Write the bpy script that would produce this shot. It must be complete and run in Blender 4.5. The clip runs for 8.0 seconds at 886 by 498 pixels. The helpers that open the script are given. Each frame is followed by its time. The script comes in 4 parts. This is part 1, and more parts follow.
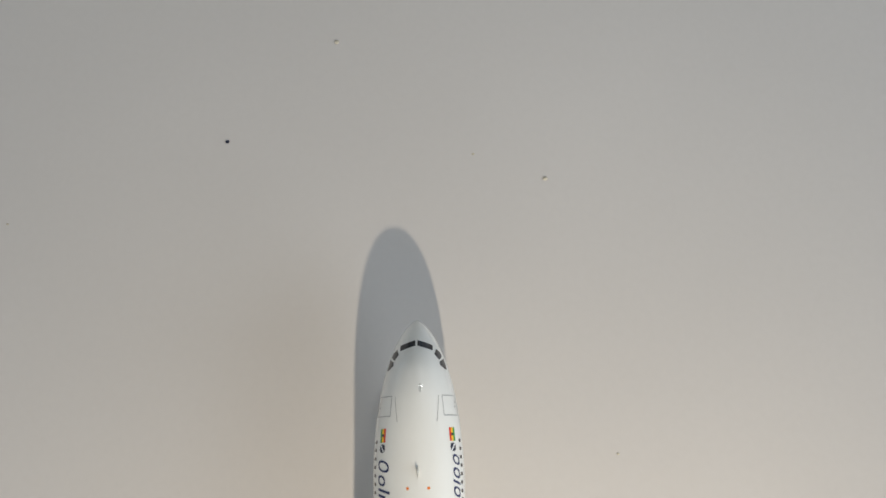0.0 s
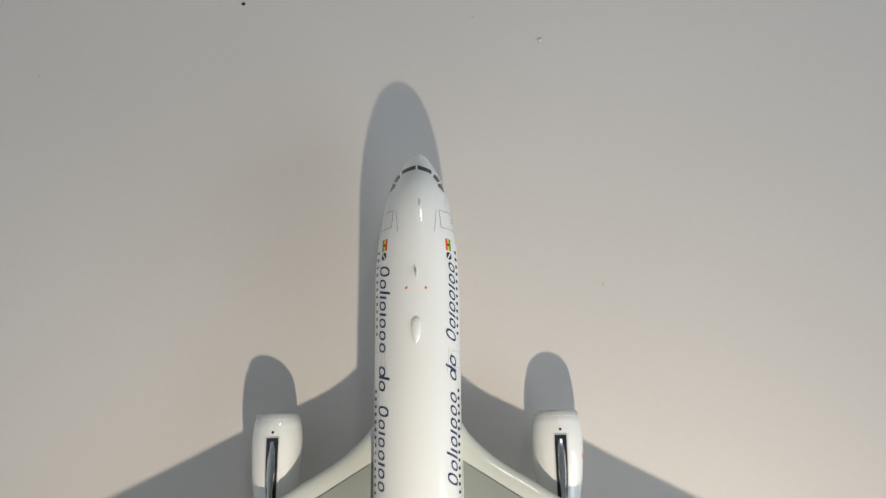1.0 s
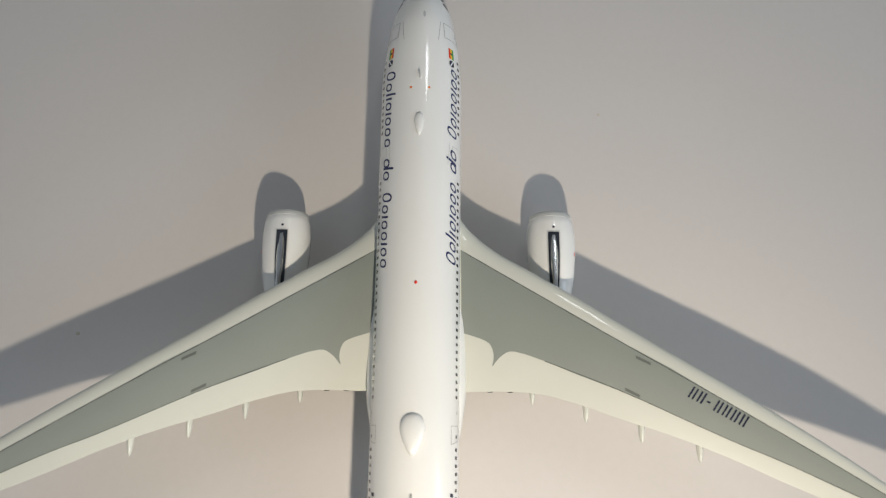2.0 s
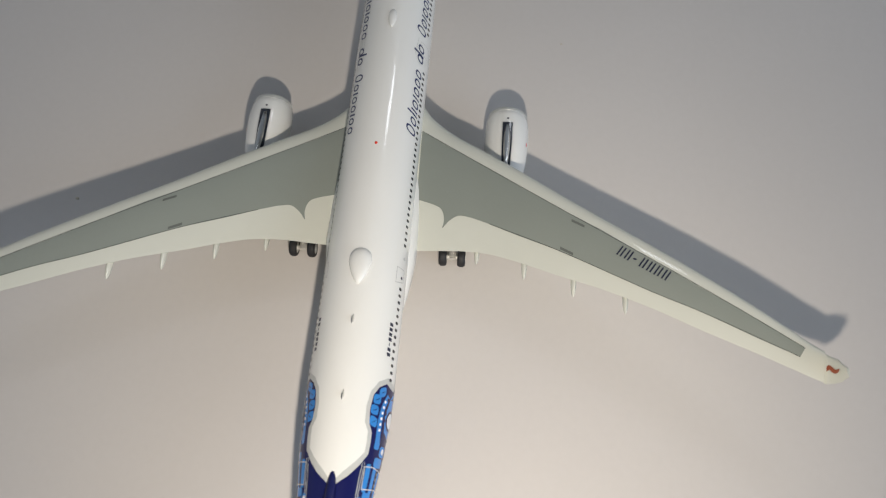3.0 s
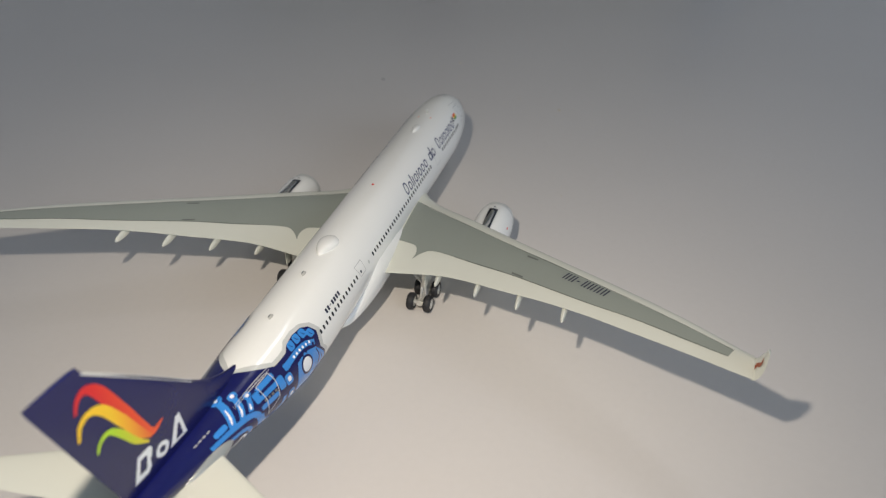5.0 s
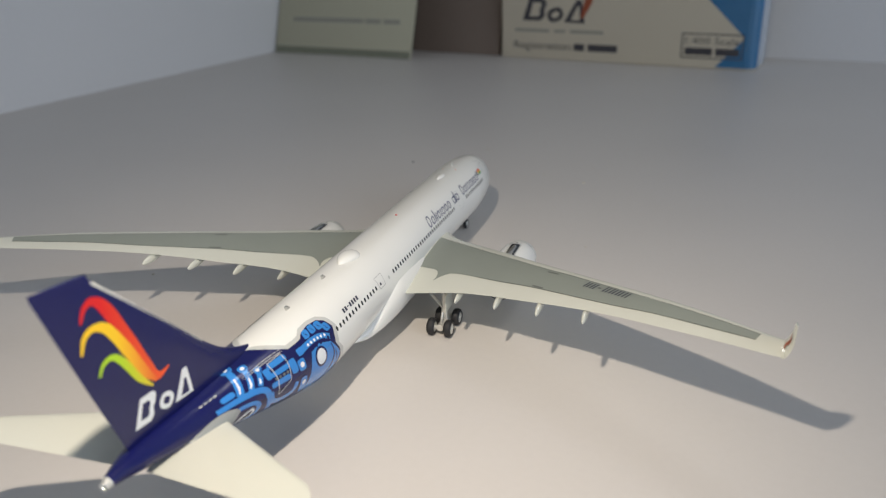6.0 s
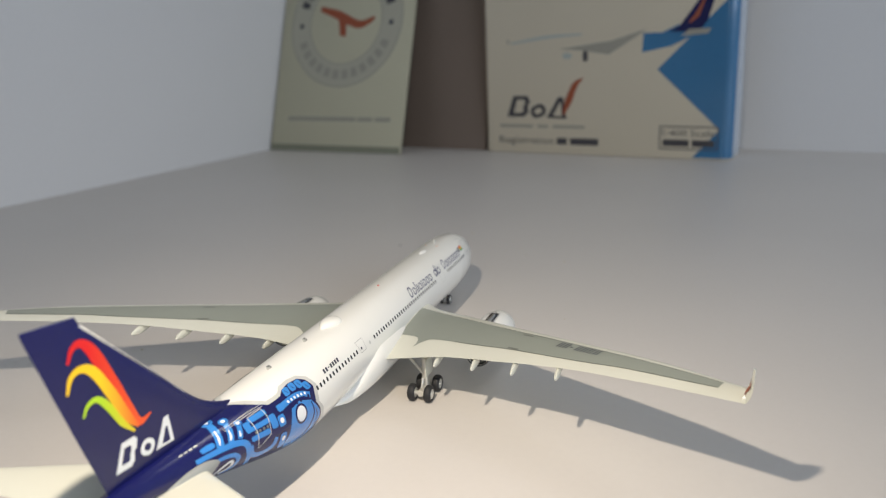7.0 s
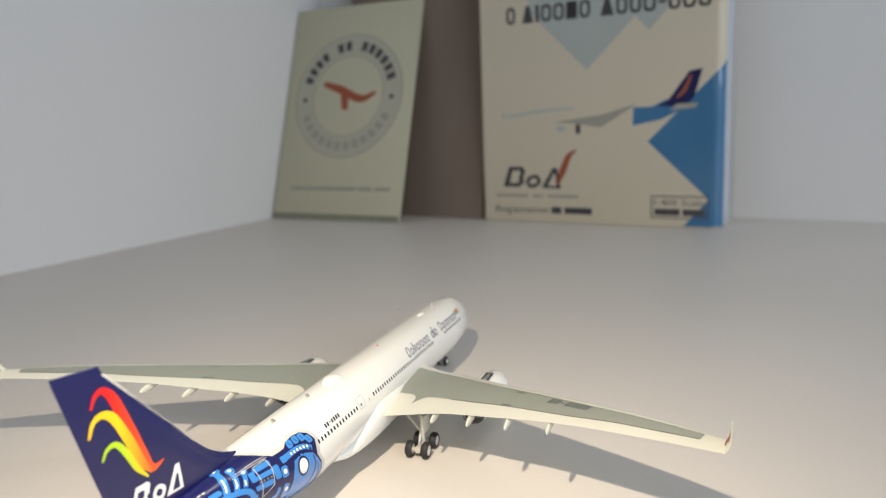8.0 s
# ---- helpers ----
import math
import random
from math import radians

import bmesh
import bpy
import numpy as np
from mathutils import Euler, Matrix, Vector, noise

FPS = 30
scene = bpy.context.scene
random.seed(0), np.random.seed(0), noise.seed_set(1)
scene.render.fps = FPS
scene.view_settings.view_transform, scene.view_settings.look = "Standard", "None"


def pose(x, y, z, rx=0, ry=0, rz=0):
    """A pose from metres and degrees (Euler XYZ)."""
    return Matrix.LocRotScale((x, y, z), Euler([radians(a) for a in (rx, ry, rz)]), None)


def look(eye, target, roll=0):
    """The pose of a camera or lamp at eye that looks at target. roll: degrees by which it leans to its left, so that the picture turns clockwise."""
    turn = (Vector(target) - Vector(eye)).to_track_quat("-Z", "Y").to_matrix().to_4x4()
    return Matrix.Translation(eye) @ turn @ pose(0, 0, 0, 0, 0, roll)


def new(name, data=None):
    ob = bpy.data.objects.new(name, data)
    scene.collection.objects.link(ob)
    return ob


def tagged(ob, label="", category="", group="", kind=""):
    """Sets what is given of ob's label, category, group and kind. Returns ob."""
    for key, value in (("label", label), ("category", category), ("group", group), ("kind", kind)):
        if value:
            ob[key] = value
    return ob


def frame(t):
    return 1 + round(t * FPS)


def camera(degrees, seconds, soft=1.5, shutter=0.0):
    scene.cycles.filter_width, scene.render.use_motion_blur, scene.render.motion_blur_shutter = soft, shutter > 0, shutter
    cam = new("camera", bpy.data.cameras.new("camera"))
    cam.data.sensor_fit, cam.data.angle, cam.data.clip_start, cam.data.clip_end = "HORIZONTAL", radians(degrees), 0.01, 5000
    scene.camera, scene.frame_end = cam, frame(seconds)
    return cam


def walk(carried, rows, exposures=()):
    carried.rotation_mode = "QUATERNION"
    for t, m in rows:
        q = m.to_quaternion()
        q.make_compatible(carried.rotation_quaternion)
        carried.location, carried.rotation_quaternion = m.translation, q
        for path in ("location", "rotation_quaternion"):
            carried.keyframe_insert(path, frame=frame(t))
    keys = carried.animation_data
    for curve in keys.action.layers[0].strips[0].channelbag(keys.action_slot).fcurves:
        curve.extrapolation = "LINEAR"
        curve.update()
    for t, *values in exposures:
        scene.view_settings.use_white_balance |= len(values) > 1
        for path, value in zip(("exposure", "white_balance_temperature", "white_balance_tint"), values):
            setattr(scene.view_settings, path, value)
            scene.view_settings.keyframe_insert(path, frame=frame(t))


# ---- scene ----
# Lengths of the model and its corner are given in millimetres; K turns them into metres.
K = 0.001
cam = camera(60.0, 8.0, 1.2)
PATH = [
    (0.0, 3.23, -22.51, 136.59, 15.49, -0.25, -1.45),
    (0.5, 3.09, -37.32, 140.15, 15.03, -0.53, -0.68),
    (1.0, 4.46, -51.55, 139.40, 14.75, 0.20, -0.63),
    (1.5, 3.09, -67.94, 139.39, 15.00, 0.34, 0.01),
    (2.0, 5.85, -88.54, 137.36, 15.88, 0.58, 0.67),
    (2.2, 7.25, -94.33, 135.90, 15.54, 0.49, 1.08),
    (3.3, 23.16, -142.64, 136.37, 27.66, 1.55, 6.26),
    (3.5, 23.89, -149.80, 133.32, 30.75, 1.39, 7.32),
    (4.0, 37.39, -164.60, 112.96, 40.19, 1.36, 10.88),
    (4.5, 48.69, -177.03, 102.83, 48.27, 2.01, 15.20),
    (4.7, 51.93, -182.17, 101.21, 51.28, 1.17, 15.97),
    (5.8, 60.70, -197.74, 80.11, 65.23, 1.78, 19.62),
    (6.0, 61.90, -199.59, 75.03, 67.15, 1.74, 19.61),
    (6.5, 64.38, -202.80, 72.08, 71.21, 2.02, 19.37),
    (7.0, 67.60, -206.17, 70.97, 74.57, 2.27, 19.08),
    (7.5, 69.60, -210.77, 71.25, 77.39, 2.31, 18.92),
    (8.0, 70.75, -214.13, 71.42, 79.74, 2.18, 18.98),
]
EXPOSURE = [(0.0, -0.53, 6900, 10), (0.5, -0.60, 6850, 10), (1.0, -0.60, 6800, 10), (2.0, -0.94, 6650, 11), (3.5, -1.27, 6400, 12),
            (4.5, -1.35, 6450, 12), (6.0, -1.17, 6600, 12), (7.0, -0.87, 6850, 12), (8.0, -0.55, 7250, 12)]
walk(cam, [(t, pose(x * K, y * K, z * K, rx, ry, rz)) for t, x, y, z, rx, ry, rz in PATH], EXPOSURE)
cam.data.dof.use_dof = True
cam.data.dof.focus_distance = 0.138
cam.data.dof.aperture_fstop = 25.0

# ---- light ----
# The room's corner by the model, and the room's size from there.
SLOPE = math.atan(0.155)
CORNER = pose(-0.2145, 0.3290, 0, 0, 0, -math.degrees(SLOPE))
ROOM_X, ROOM_Y = 1.15, -1.8
world = bpy.data.worlds.new("room_air")
scene.world = world
world.use_nodes = True
world.node_tree.nodes["Background"].inputs[0].default_value = (0.75, 0.82, 1.0, 1.0)
world.node_tree.nodes["Background"].inputs[1].default_value = 0.11


def lamp(name, kind, m, watts, colour, **more):
    data = bpy.data.lights.new(name, kind)
    data.energy, data.color = watts, colour
    if kind == "AREA":
        data.shape, data.size, data.size_y = "RECTANGLE", more["size"], more["size_y"]
    else:
        data.shadow_soft_size = more["radius"]
    if kind == "SPOT":
        data.spot_size, data.spot_blend = radians(more["cone"]), 1.0
    ob = new(name, data)
    ob.matrix_world = m
    return ob


# The small warm torch that is carried over the model, at the middle of its way; the little lamp over the far end of the desk
# that shows as a streak on the gloss; the cool daylight in the window's opening.
lamp("torch", "SPOT", look((0.027, -0.163, 0.117), (0.005, -0.072, 0)), 1.36, (1.0, 0.90, 0.765), radius=0.0025, cone=128)
lamp("room_lamp", "AREA", look((0.12, 0.22, 0.42), (0, -0.05, 0.0)), 0.21, (0.90, 0.95, 1.0), size=0.045, size_y=0.06)
lamp("window_light", "AREA", CORNER @ look((ROOM_X - 0.01, -0.62, 0.34), (0.26, -0.20, 0.1)), 8.5, (0.72, 0.84, 1.0), size=0.85, size_y=0.5)


# ---- materials ----
def material(name, colour, rough=0.4, metal=0.0, coat=0.0, grain=0.0, grain_scale=900.0, stain=0.0, stain_scale=14.0, bump=0.0, dark=0.75, coat_rough=0.08):
    m = bpy.data.materials.new(name)
    m.use_nodes = True
    nt = m.node_tree
    b = nt.nodes["Principled BSDF"]
    b.inputs["Base Color"].default_value = (*colour, 1)
    b.inputs["Roughness"].default_value = rough
    b.inputs["Metallic"].default_value = metal
    b.inputs["Coat Weight"].default_value = coat
    b.inputs["Coat Roughness"].default_value = coat_rough
    if not (grain or stain or bump):
        return m
    where = nt.nodes.new("ShaderNodeTexCoord")

    def cloud(scale, detail):
        n = nt.nodes.new("ShaderNodeTexNoise")
        n.inputs["Scale"].default_value, n.inputs["Detail"].default_value = scale, detail
        nt.links.new(where.outputs["Object"], n.inputs["Vector"])
        return n.outputs["Fac"]

    def mixed(a, fac, amount, other):
        ramp = nt.nodes.new("ShaderNodeMapRange")
        ramp.inputs["From Min"].default_value, ramp.inputs["From Max"].default_value = 0.38, 0.68
        ramp.inputs["To Max"].default_value = amount
        nt.links.new(fac, ramp.inputs["Value"])
        mix = nt.nodes.new("ShaderNodeMix")
        mix.data_type = "RGBA"
        nt.links.new(ramp.outputs["Result"], mix.inputs["Factor"])
        if a is None:
            mix.inputs["A"].default_value = (*colour, 1)
        else:
            nt.links.new(a, mix.inputs["A"])
        mix.inputs["B"].default_value = (*other, 1)
        return mix.outputs["Result"]

    out = None
    if stain:
        out = mixed(out, cloud(stain_scale, 3.0), stain, tuple(v * dark for v in colour))
    if grain:
        out = mixed(out, cloud(grain_scale, 5.0), grain, tuple(v * dark for v in colour))
    if out is not None:
        nt.links.new(out, b.inputs["Base Color"])
    if bump:
        n = nt.nodes.new("ShaderNodeBump")
        n.inputs["Strength"].default_value, n.inputs["Distance"].default_value = bump, 0.0002
        nt.links.new(cloud(grain_scale, 4.0), n.inputs["Height"])
        nt.links.new(n.outputs["Normal"], b.inputs["Normal"])
    return m


DESK = material("desk_laminate", (0.665, 0.632, 0.592), 0.42, stain=0.25, stain_scale=9.0, grain=0.10, grain_scale=700.0, bump=0.05, dark=0.85)
WALL = material("wall_paint", (0.72, 0.72, 0.72), 0.7, stain=0.2, stain_scale=6.0, grain=0.15, grain_scale=500.0, bump=0.15, dark=0.9)
WHITE = material("gloss_white_paint", (0.82, 0.82, 0.772), 0.34, coat=0.9, coat_rough=0.035, stain=0.25, stain_scale=60.0, grain=0.06, grain_scale=2500.0, dark=0.93)
CREAM = material("wing_white_paint", (0.64, 0.65, 0.565), 0.42, coat=0.7, coat_rough=0.06, stain=0.25, stain_scale=70.0, grain=0.1, grain_scale=420.0, bump=0.12, dark=0.92)
GREY = material("wing_grey_paint", (0.255, 0.28, 0.245), 0.5, coat=0.2, coat_rough=0.2, stain=0.3, stain_scale=80.0, grain=0.15, grain_scale=3000.0, dark=0.88)
PALE = material("pale_grey_paint", (0.52, 0.53, 0.50), 0.3, coat=0.4, grain=0.1, grain_scale=2500.0)
FILLET = material("fillet_grey_paint", (0.26, 0.28, 0.275), 0.3, coat=0.4, grain=0.1, grain_scale=2500.0)
NAVY = material("navy_paint", (0.006, 0.008, 0.075), 0.22, coat=0.0, grain=0.2, grain_scale=1500.0)
BLUE = material("sky_blue_print", (0.03, 0.22, 0.60), 0.25, coat=0.5, grain=0.1, grain_scale=1500.0)
PRINT = material("white_print", (0.78, 0.80, 0.80), 0.3, grain=0.1, grain_scale=2000.0)
INK = material("dark_ink", (0.016, 0.02, 0.045), 0.35, grain=0.2, grain_scale=2000.0)
TITLE = material("title_blue_print", (0.014, 0.024, 0.10), 0.35, grain=0.2, grain_scale=2000.0)
LINE = material("fine_grey_line", (0.34, 0.34, 0.33), 0.4, grain=0.2, grain_scale=2000.0)
GLASS = material("dark_window_print", (0.018, 0.022, 0.03), 0.2, coat=0.4, grain=0.1, grain_scale=2000.0)
MARK = material("slate_grey_print", (0.13, 0.14, 0.125), 0.35, coat=0.2, grain=0.2, grain_scale=2000.0)
RED = material("red_print", (0.72, 0.035, 0.015), 0.3, grain=0.15, grain_scale=900.0)
ORANGE = material("orange_print", (0.85, 0.22, 0.02), 0.3, grain=0.15, grain_scale=900.0)
YELLOW = material("yellow_print", (0.88, 0.50, 0.02), 0.3, grain=0.15, grain_scale=900.0)
GREEN = material("green_print", (0.03, 0.30, 0.06), 0.3, grain=0.15, grain_scale=900.0)
CHROME = material("bright_metal", (0.62, 0.62, 0.60), 0.22, metal=1.0, grain=0.2, grain_scale=1500.0, bump=0.05)
STEEL = material("silver_paint", (0.74, 0.73, 0.68), 0.3, metal=0.5, grain=0.2, grain_scale=1500.0)
DARK = material("dark_metal", (0.05, 0.05, 0.055), 0.35, metal=0.7, grain=0.2, grain_scale=1500.0)
RUBBER = material("black_rubber", (0.018, 0.018, 0.02), 0.6, grain=0.3, grain_scale=2500.0, bump=0.1)
CARTON = material("carton_cream", (0.60, 0.545, 0.43), 0.45, coat=0.0, stain=0.2, stain_scale=20.0, grain=0.1, grain_scale=800.0, dark=0.92)
CARTON_BLUE = material("carton_blue", (0.02, 0.16, 0.34), 0.25, coat=0.8, stain=0.2, stain_scale=25.0, grain=0.1)
CARTON_INK = material("carton_ink", (0.05, 0.048, 0.055), 0.45, grain=0.3, grain_scale=700.0, dark=1.6)
CARTON_PALE = material("carton_pale_blue", (0.40, 0.45, 0.43), 0.32, coat=0.3, stain=0.2, stain_scale=25.0)
CARTON_EDGE = material("carton_edge", (0.50, 0.60, 0.72), 0.2, coat=0.6, grain=0.1)
CARD = material("card_stock", (0.50, 0.485, 0.36), 0.55, stain=0.2, stain_scale=18.0, grain=0.12, grain_scale=900.0, dark=0.92)
KRAFT = material("brown_cardboard", (0.20, 0.155, 0.125), 0.75, stain=0.3, stain_scale=25.0, grain=0.2, grain_scale=1200.0, bump=0.1, dark=0.85)
CARD_EDGE = material("card_edge", (0.22, 0.23, 0.17), 0.7, grain=0.3)
CARD_RING = material("card_grey_print", (0.33, 0.32, 0.27), 0.5, grain=0.2)
CARD_BAND = material("card_band_print", (0.43, 0.42, 0.34), 0.55, stain=0.2, stain_scale=18.0, grain=0.12, grain_scale=900.0, dark=0.92)
RUST = material("card_orange_print", (0.32, 0.075, 0.03), 0.5, grain=0.2)


def fading(name, first, second, y0, y1):
    """A print that runs from one ink to another along the model."""
    m = material(name, first, 0.3)
    nt = m.node_tree
    where, split = nt.nodes.new("ShaderNodeTexCoord"), nt.nodes.new("ShaderNodeSeparateXYZ")
    ramp, mix = nt.nodes.new("ShaderNodeMapRange"), nt.nodes.new("ShaderNodeMix")
    mix.data_type = "RGBA"
    mix.inputs["A"].default_value, mix.inputs["B"].default_value = (*first, 1), (*second, 1)
    ramp.inputs["From Min"].default_value, ramp.inputs["From Max"].default_value = y0 * K, y1 * K
    nt.links.new(where.outputs["Object"], split.inputs["Vector"])
    nt.links.new(split.outputs["Y"], ramp.inputs["Value"])
    nt.links.new(ramp.outputs["Result"], mix.inputs["Factor"])
    nt.links.new(mix.outputs["Result"], nt.nodes["Principled BSDF"].inputs["Base Color"])
    return m


RED_FADE = fading("red_swoosh_print", (0.62, 0.012, 0.012), (0.85, 0.09, 0.015), -142.0, -136.0)
YELLOW_FADE = fading("yellow_swoosh_print", (0.88, 0.55, 0.015), (0.82, 0.10, 0.015), -141.0, -136.2)
LIME_FADE = fading("lime_swoosh_print", (0.42, 0.66, 0.02), (0.80, 0.55, 0.02), -141.5, -136.5)

# ---- building helpers ----
def flat(bm, mat, name, parent=None, label="", smooth=True, sharp=40.0):
    """One mesh object from a bmesh in millimetres, under a parent that stands at the origin."""
    me = bpy.data.meshes.new(name)
    bmesh.ops.recalc_face_normals(bm, faces=bm.faces)
    bm.to_mesh(me)
    bm.free()
    me.transform(Matrix.Scale(K, 4))
    me.materials.append(mat)
    if smooth:
        me.shade_smooth()
        me.set_sharp_from_angle(angle=radians(sharp))
    ob = new(name, me)
    ob.parent = parent
    if label:
        tagged(ob, label)
    return ob


def part(name, bm, mat, parent, label="", smooth=True, sharp=40.0):
    return flat(bm, mat, name, parent, label, smooth, sharp)


def thing(name, label, category, group=""):
    return tagged(new(name), label, category, group)


def surface(rows, closed=False, cap=False):
    """A skin over rows of points; closed joins each row's ends, cap fills the first and last row."""
    bm = bmesh.new()
    grid = [[bm.verts.new(p) for p in row] for row in rows]
    n = len(rows[0])
    for a, b in zip(grid, grid[1:]):
        for i in range(n if closed else n - 1):
            j = (i + 1) % n
            bm.faces.new((a[i], a[j], b[j], b[i]))
    if cap:
        bm.faces.new(grid[0])
        bm.faces.new(grid[-1])
    bmesh.ops.remove_doubles(bm, verts=bm.verts, dist=1e-5)
    return bm


def lathe(profile, centre, n=48, axis="y"):
    """A turned body: (along, radius) pairs round the y, x or z axis through centre."""
    rows = []
    for u, r in profile:
        row = []
        for i in range(n):
            a = 2 * math.pi * i / n
            p = {"y": (r * math.cos(a), u, r * math.sin(a)), "x": (u, r * math.cos(a), r * math.sin(a)), "z": (r * math.cos(a), r * math.sin(a), u)}[axis]
            row.append((p[0] + centre[0], p[1] + centre[1], p[2] + centre[2]))
        rows.append(row)
    return surface(rows, closed=True)


def box(lo, hi, bevel=0.0, seg=2):
    bm = bmesh.new()
    bmesh.ops.create_cube(bm, size=1.0)
    for v in bm.verts:
        v.co = [lo[i] + (v.co[i] + 0.5) * (hi[i] - lo[i]) for i in range(3)]
    if bevel:
        bmesh.ops.bevel(bm, geom=list(bm.edges), offset=bevel, segments=seg, profile=0.5, affect="EDGES")
    return bm


def rod(a, b, r, n=14):
    a, b = Vector(a), Vector(b)
    d = b - a
    q = d.to_track_quat("Z", "Y")
    rows = []
    for u in (0.0, 1.0):
        rows.append([a + d * u + q @ Vector((r * math.cos(2 * math.pi * i / n), r * math.sin(2 * math.pi * i / n), 0)) for i in range(n)])
    return surface(rows, closed=True, cap=True)


def decal(outline, place, step=(1.0, 1.0)):
    """A printed shape: an outline in two surface coordinates, cut into a fine net and laid on the surface by place(u, v)."""
    bm = bmesh.new()
    bm.faces.new([bm.verts.new((u, v, 0)) for u, v in outline])
    for axis in (0, 1):
        lo, hi = min(p[axis] for p in outline), max(p[axis] for p in outline)
        no = (1, 0, 0) if axis == 0 else (0, 1, 0)
        for k in range(math.floor(lo / step[axis]) + 1, math.ceil(hi / step[axis])):
            co = (k * step[axis], 0, 0) if axis == 0 else (0, k * step[axis], 0)
            bmesh.ops.bisect_plane(bm, geom=list(bm.verts) + list(bm.edges) + list(bm.faces), plane_co=co, plane_no=no, dist=1e-6)
    bmesh.ops.triangulate(bm, faces=[f for f in bm.faces if len(f.verts) > 4])
    for v in bm.verts:
        v.co = place(v.co.x, v.co.y)
    return bm


def blob(u, v, ru, rv, power=2.0, turn=0.0, n=22):
    """A super-ellipse outline: power 2 is an oval, 6 a rounded block; turn in degrees."""
    out, c, s = [], math.cos(radians(turn)), math.sin(radians(turn))
    for i in range(n):
        a = 2 * math.pi * (i + 0.5) / n
        x = math.copysign(abs(math.cos(a)) ** (2 / power), math.cos(a)) * ru
        y = math.copysign(abs(math.sin(a)) ** (2 / power), math.sin(a)) * rv
        out.append((u + x * c - y * s, v + x * s + y * c))
    return out


def bend(points, n=6):
    """A smooth line through a few points."""
    pts = [Vector(p).to_2d() for p in points]
    pts = [2 * pts[0] - pts[1], *pts, 2 * pts[-1] - pts[-2]]
    out = []
    for a, b, c, d in zip(pts, pts[1:], pts[2:], pts[3:]):
        for i in range(n):
            t = i / n
            out.append(0.5 * ((2 * b) + (c - a) * t + (2 * a - 5 * b + 4 * c - d) * t * t + (3 * b - a - 3 * c + d) * t ** 3))
    return out + [pts[-2]]


def stroke(points, widths, squash=1.0, n=6):
    """The outline of a brush stroke along a smooth line, its widths spread evenly; squash is the size of the second coordinate's unit."""
    line = [Vector((p[0], p[1] * squash)) for p in bend(points, n)]
    left, right = [], []
    for i, p in enumerate(line):
        d = (line[min(i + 1, len(line) - 1)] - line[max(i - 1, 0)]).normalized()
        w = np.interp(i / (len(line) - 1), np.linspace(0, 1, len(widths)), widths) / 2
        side = Vector((-d.y, d.x)) * w
        left.append(p + side)
        right.append(p - side)
    return [(p.x, p.y / squash) for p in left + right[::-1]]


def curve(xs, ys):
    """A smooth monotone interpolation of a short table."""
    xs, ys = np.array(xs, float), np.array(ys, float)
    h, d = np.diff(xs), np.diff(ys) / np.diff(xs)
    m = np.r_[d[0], [0 if a * b <= 0 else 2 * a * b / (a + b) for a, b in zip(d, d[1:])], d[-1]]

    def at(x):
        x = min(max(x, xs[0]), xs[-1])
        i = int(min(max(np.searchsorted(xs, x) - 1, 0), len(h) - 1))
        t = (x - xs[i]) / h[i]
        return float(ys[i] * (1 + 2 * t) * (1 - t) ** 2 + h[i] * m[i] * t * (1 - t) ** 2 + ys[i + 1] * t * t * (3 - 2 * t) + h[i] * m[i + 1] * t * t * (t - 1))

    return at


def foil(c):
    """Half the thickness of a wing section of thickness one, at a part c of its chord."""
    c = min(max(c, 0.0), 1.0)
    return 5 * (0.2969 * math.sqrt(c) - 0.126 * c - 0.3516 * c * c + 0.2843 * c ** 3 - 0.1036 * c ** 4)


CHORD = [0.5 - 0.5 * math.cos(math.pi * i / 22) for i in range(23)]

# ---- the corner of the room: desk, walls, window ----

def slab(name, lo, hi, mat, label, m=None):
    ob = flat(box([v / K for v in lo], [v / K for v in hi]), mat, name, None, smooth=False)
    if m is not None:
        ob.matrix_world = m
    return tagged(ob, label, "structure", kind="structure")


desk = slab("desk_top", (0, -1.3, -0.03), (1.1, 0, 0), DESK, "smooth off-white laminate desk top, faintly speckled", CORNER)
slab("wall_north", (-0.08, 0, -0.75), (ROOM_X + 0.08, 0.08, 1.7), WALL, "plain white painted wall behind the desk", CORNER)
slab("wall_west", (-0.08, ROOM_Y, -0.75), (0, 0, 1.7), WALL, "plain white painted side wall beside the desk", CORNER)
slab("wall_south", (-0.08, ROOM_Y - 0.08, -0.75), (ROOM_X + 0.08, ROOM_Y, 1.7), WALL, "plain white painted wall of the room", CORNER)
slab("floor", (-0.08, ROOM_Y - 0.08, -0.80), (ROOM_X + 0.08, 0.08, -0.75), WALL, "plain pale floor of the room", CORNER)
slab("ceiling", (-0.08, ROOM_Y - 0.08, 1.7), (ROOM_X + 0.08, 0.08, 1.75), WALL, "plain white ceiling of the room", CORNER)
# The east wall is open where the window is.
slab("wall_east", (ROOM_X, ROOM_Y, -0.75), (ROOM_X + 0.08, 0, 0.06), WALL, "plain white painted wall under the window", CORNER)
slab("wall_east_head", (ROOM_X, ROOM_Y, 0.62), (ROOM_X + 0.08, 0, 1.7), WALL, "plain white painted wall over the window", CORNER)
slab("wall_east_pier", (ROOM_X, ROOM_Y, 0.06), (ROOM_X + 0.08, -1.07, 0.62), WALL, "plain white painted wall beside the window", CORNER)
slab("wall_east_side", (ROOM_X, -0.17, 0.06), (ROOM_X + 0.08, 0, 0.62), WALL, "plain white painted wall beside the window", CORNER)

# ---- the model airliner ----
jet = thing("model_airliner", "white diecast model airliner with navy tail standing on the desk", "model airplane")

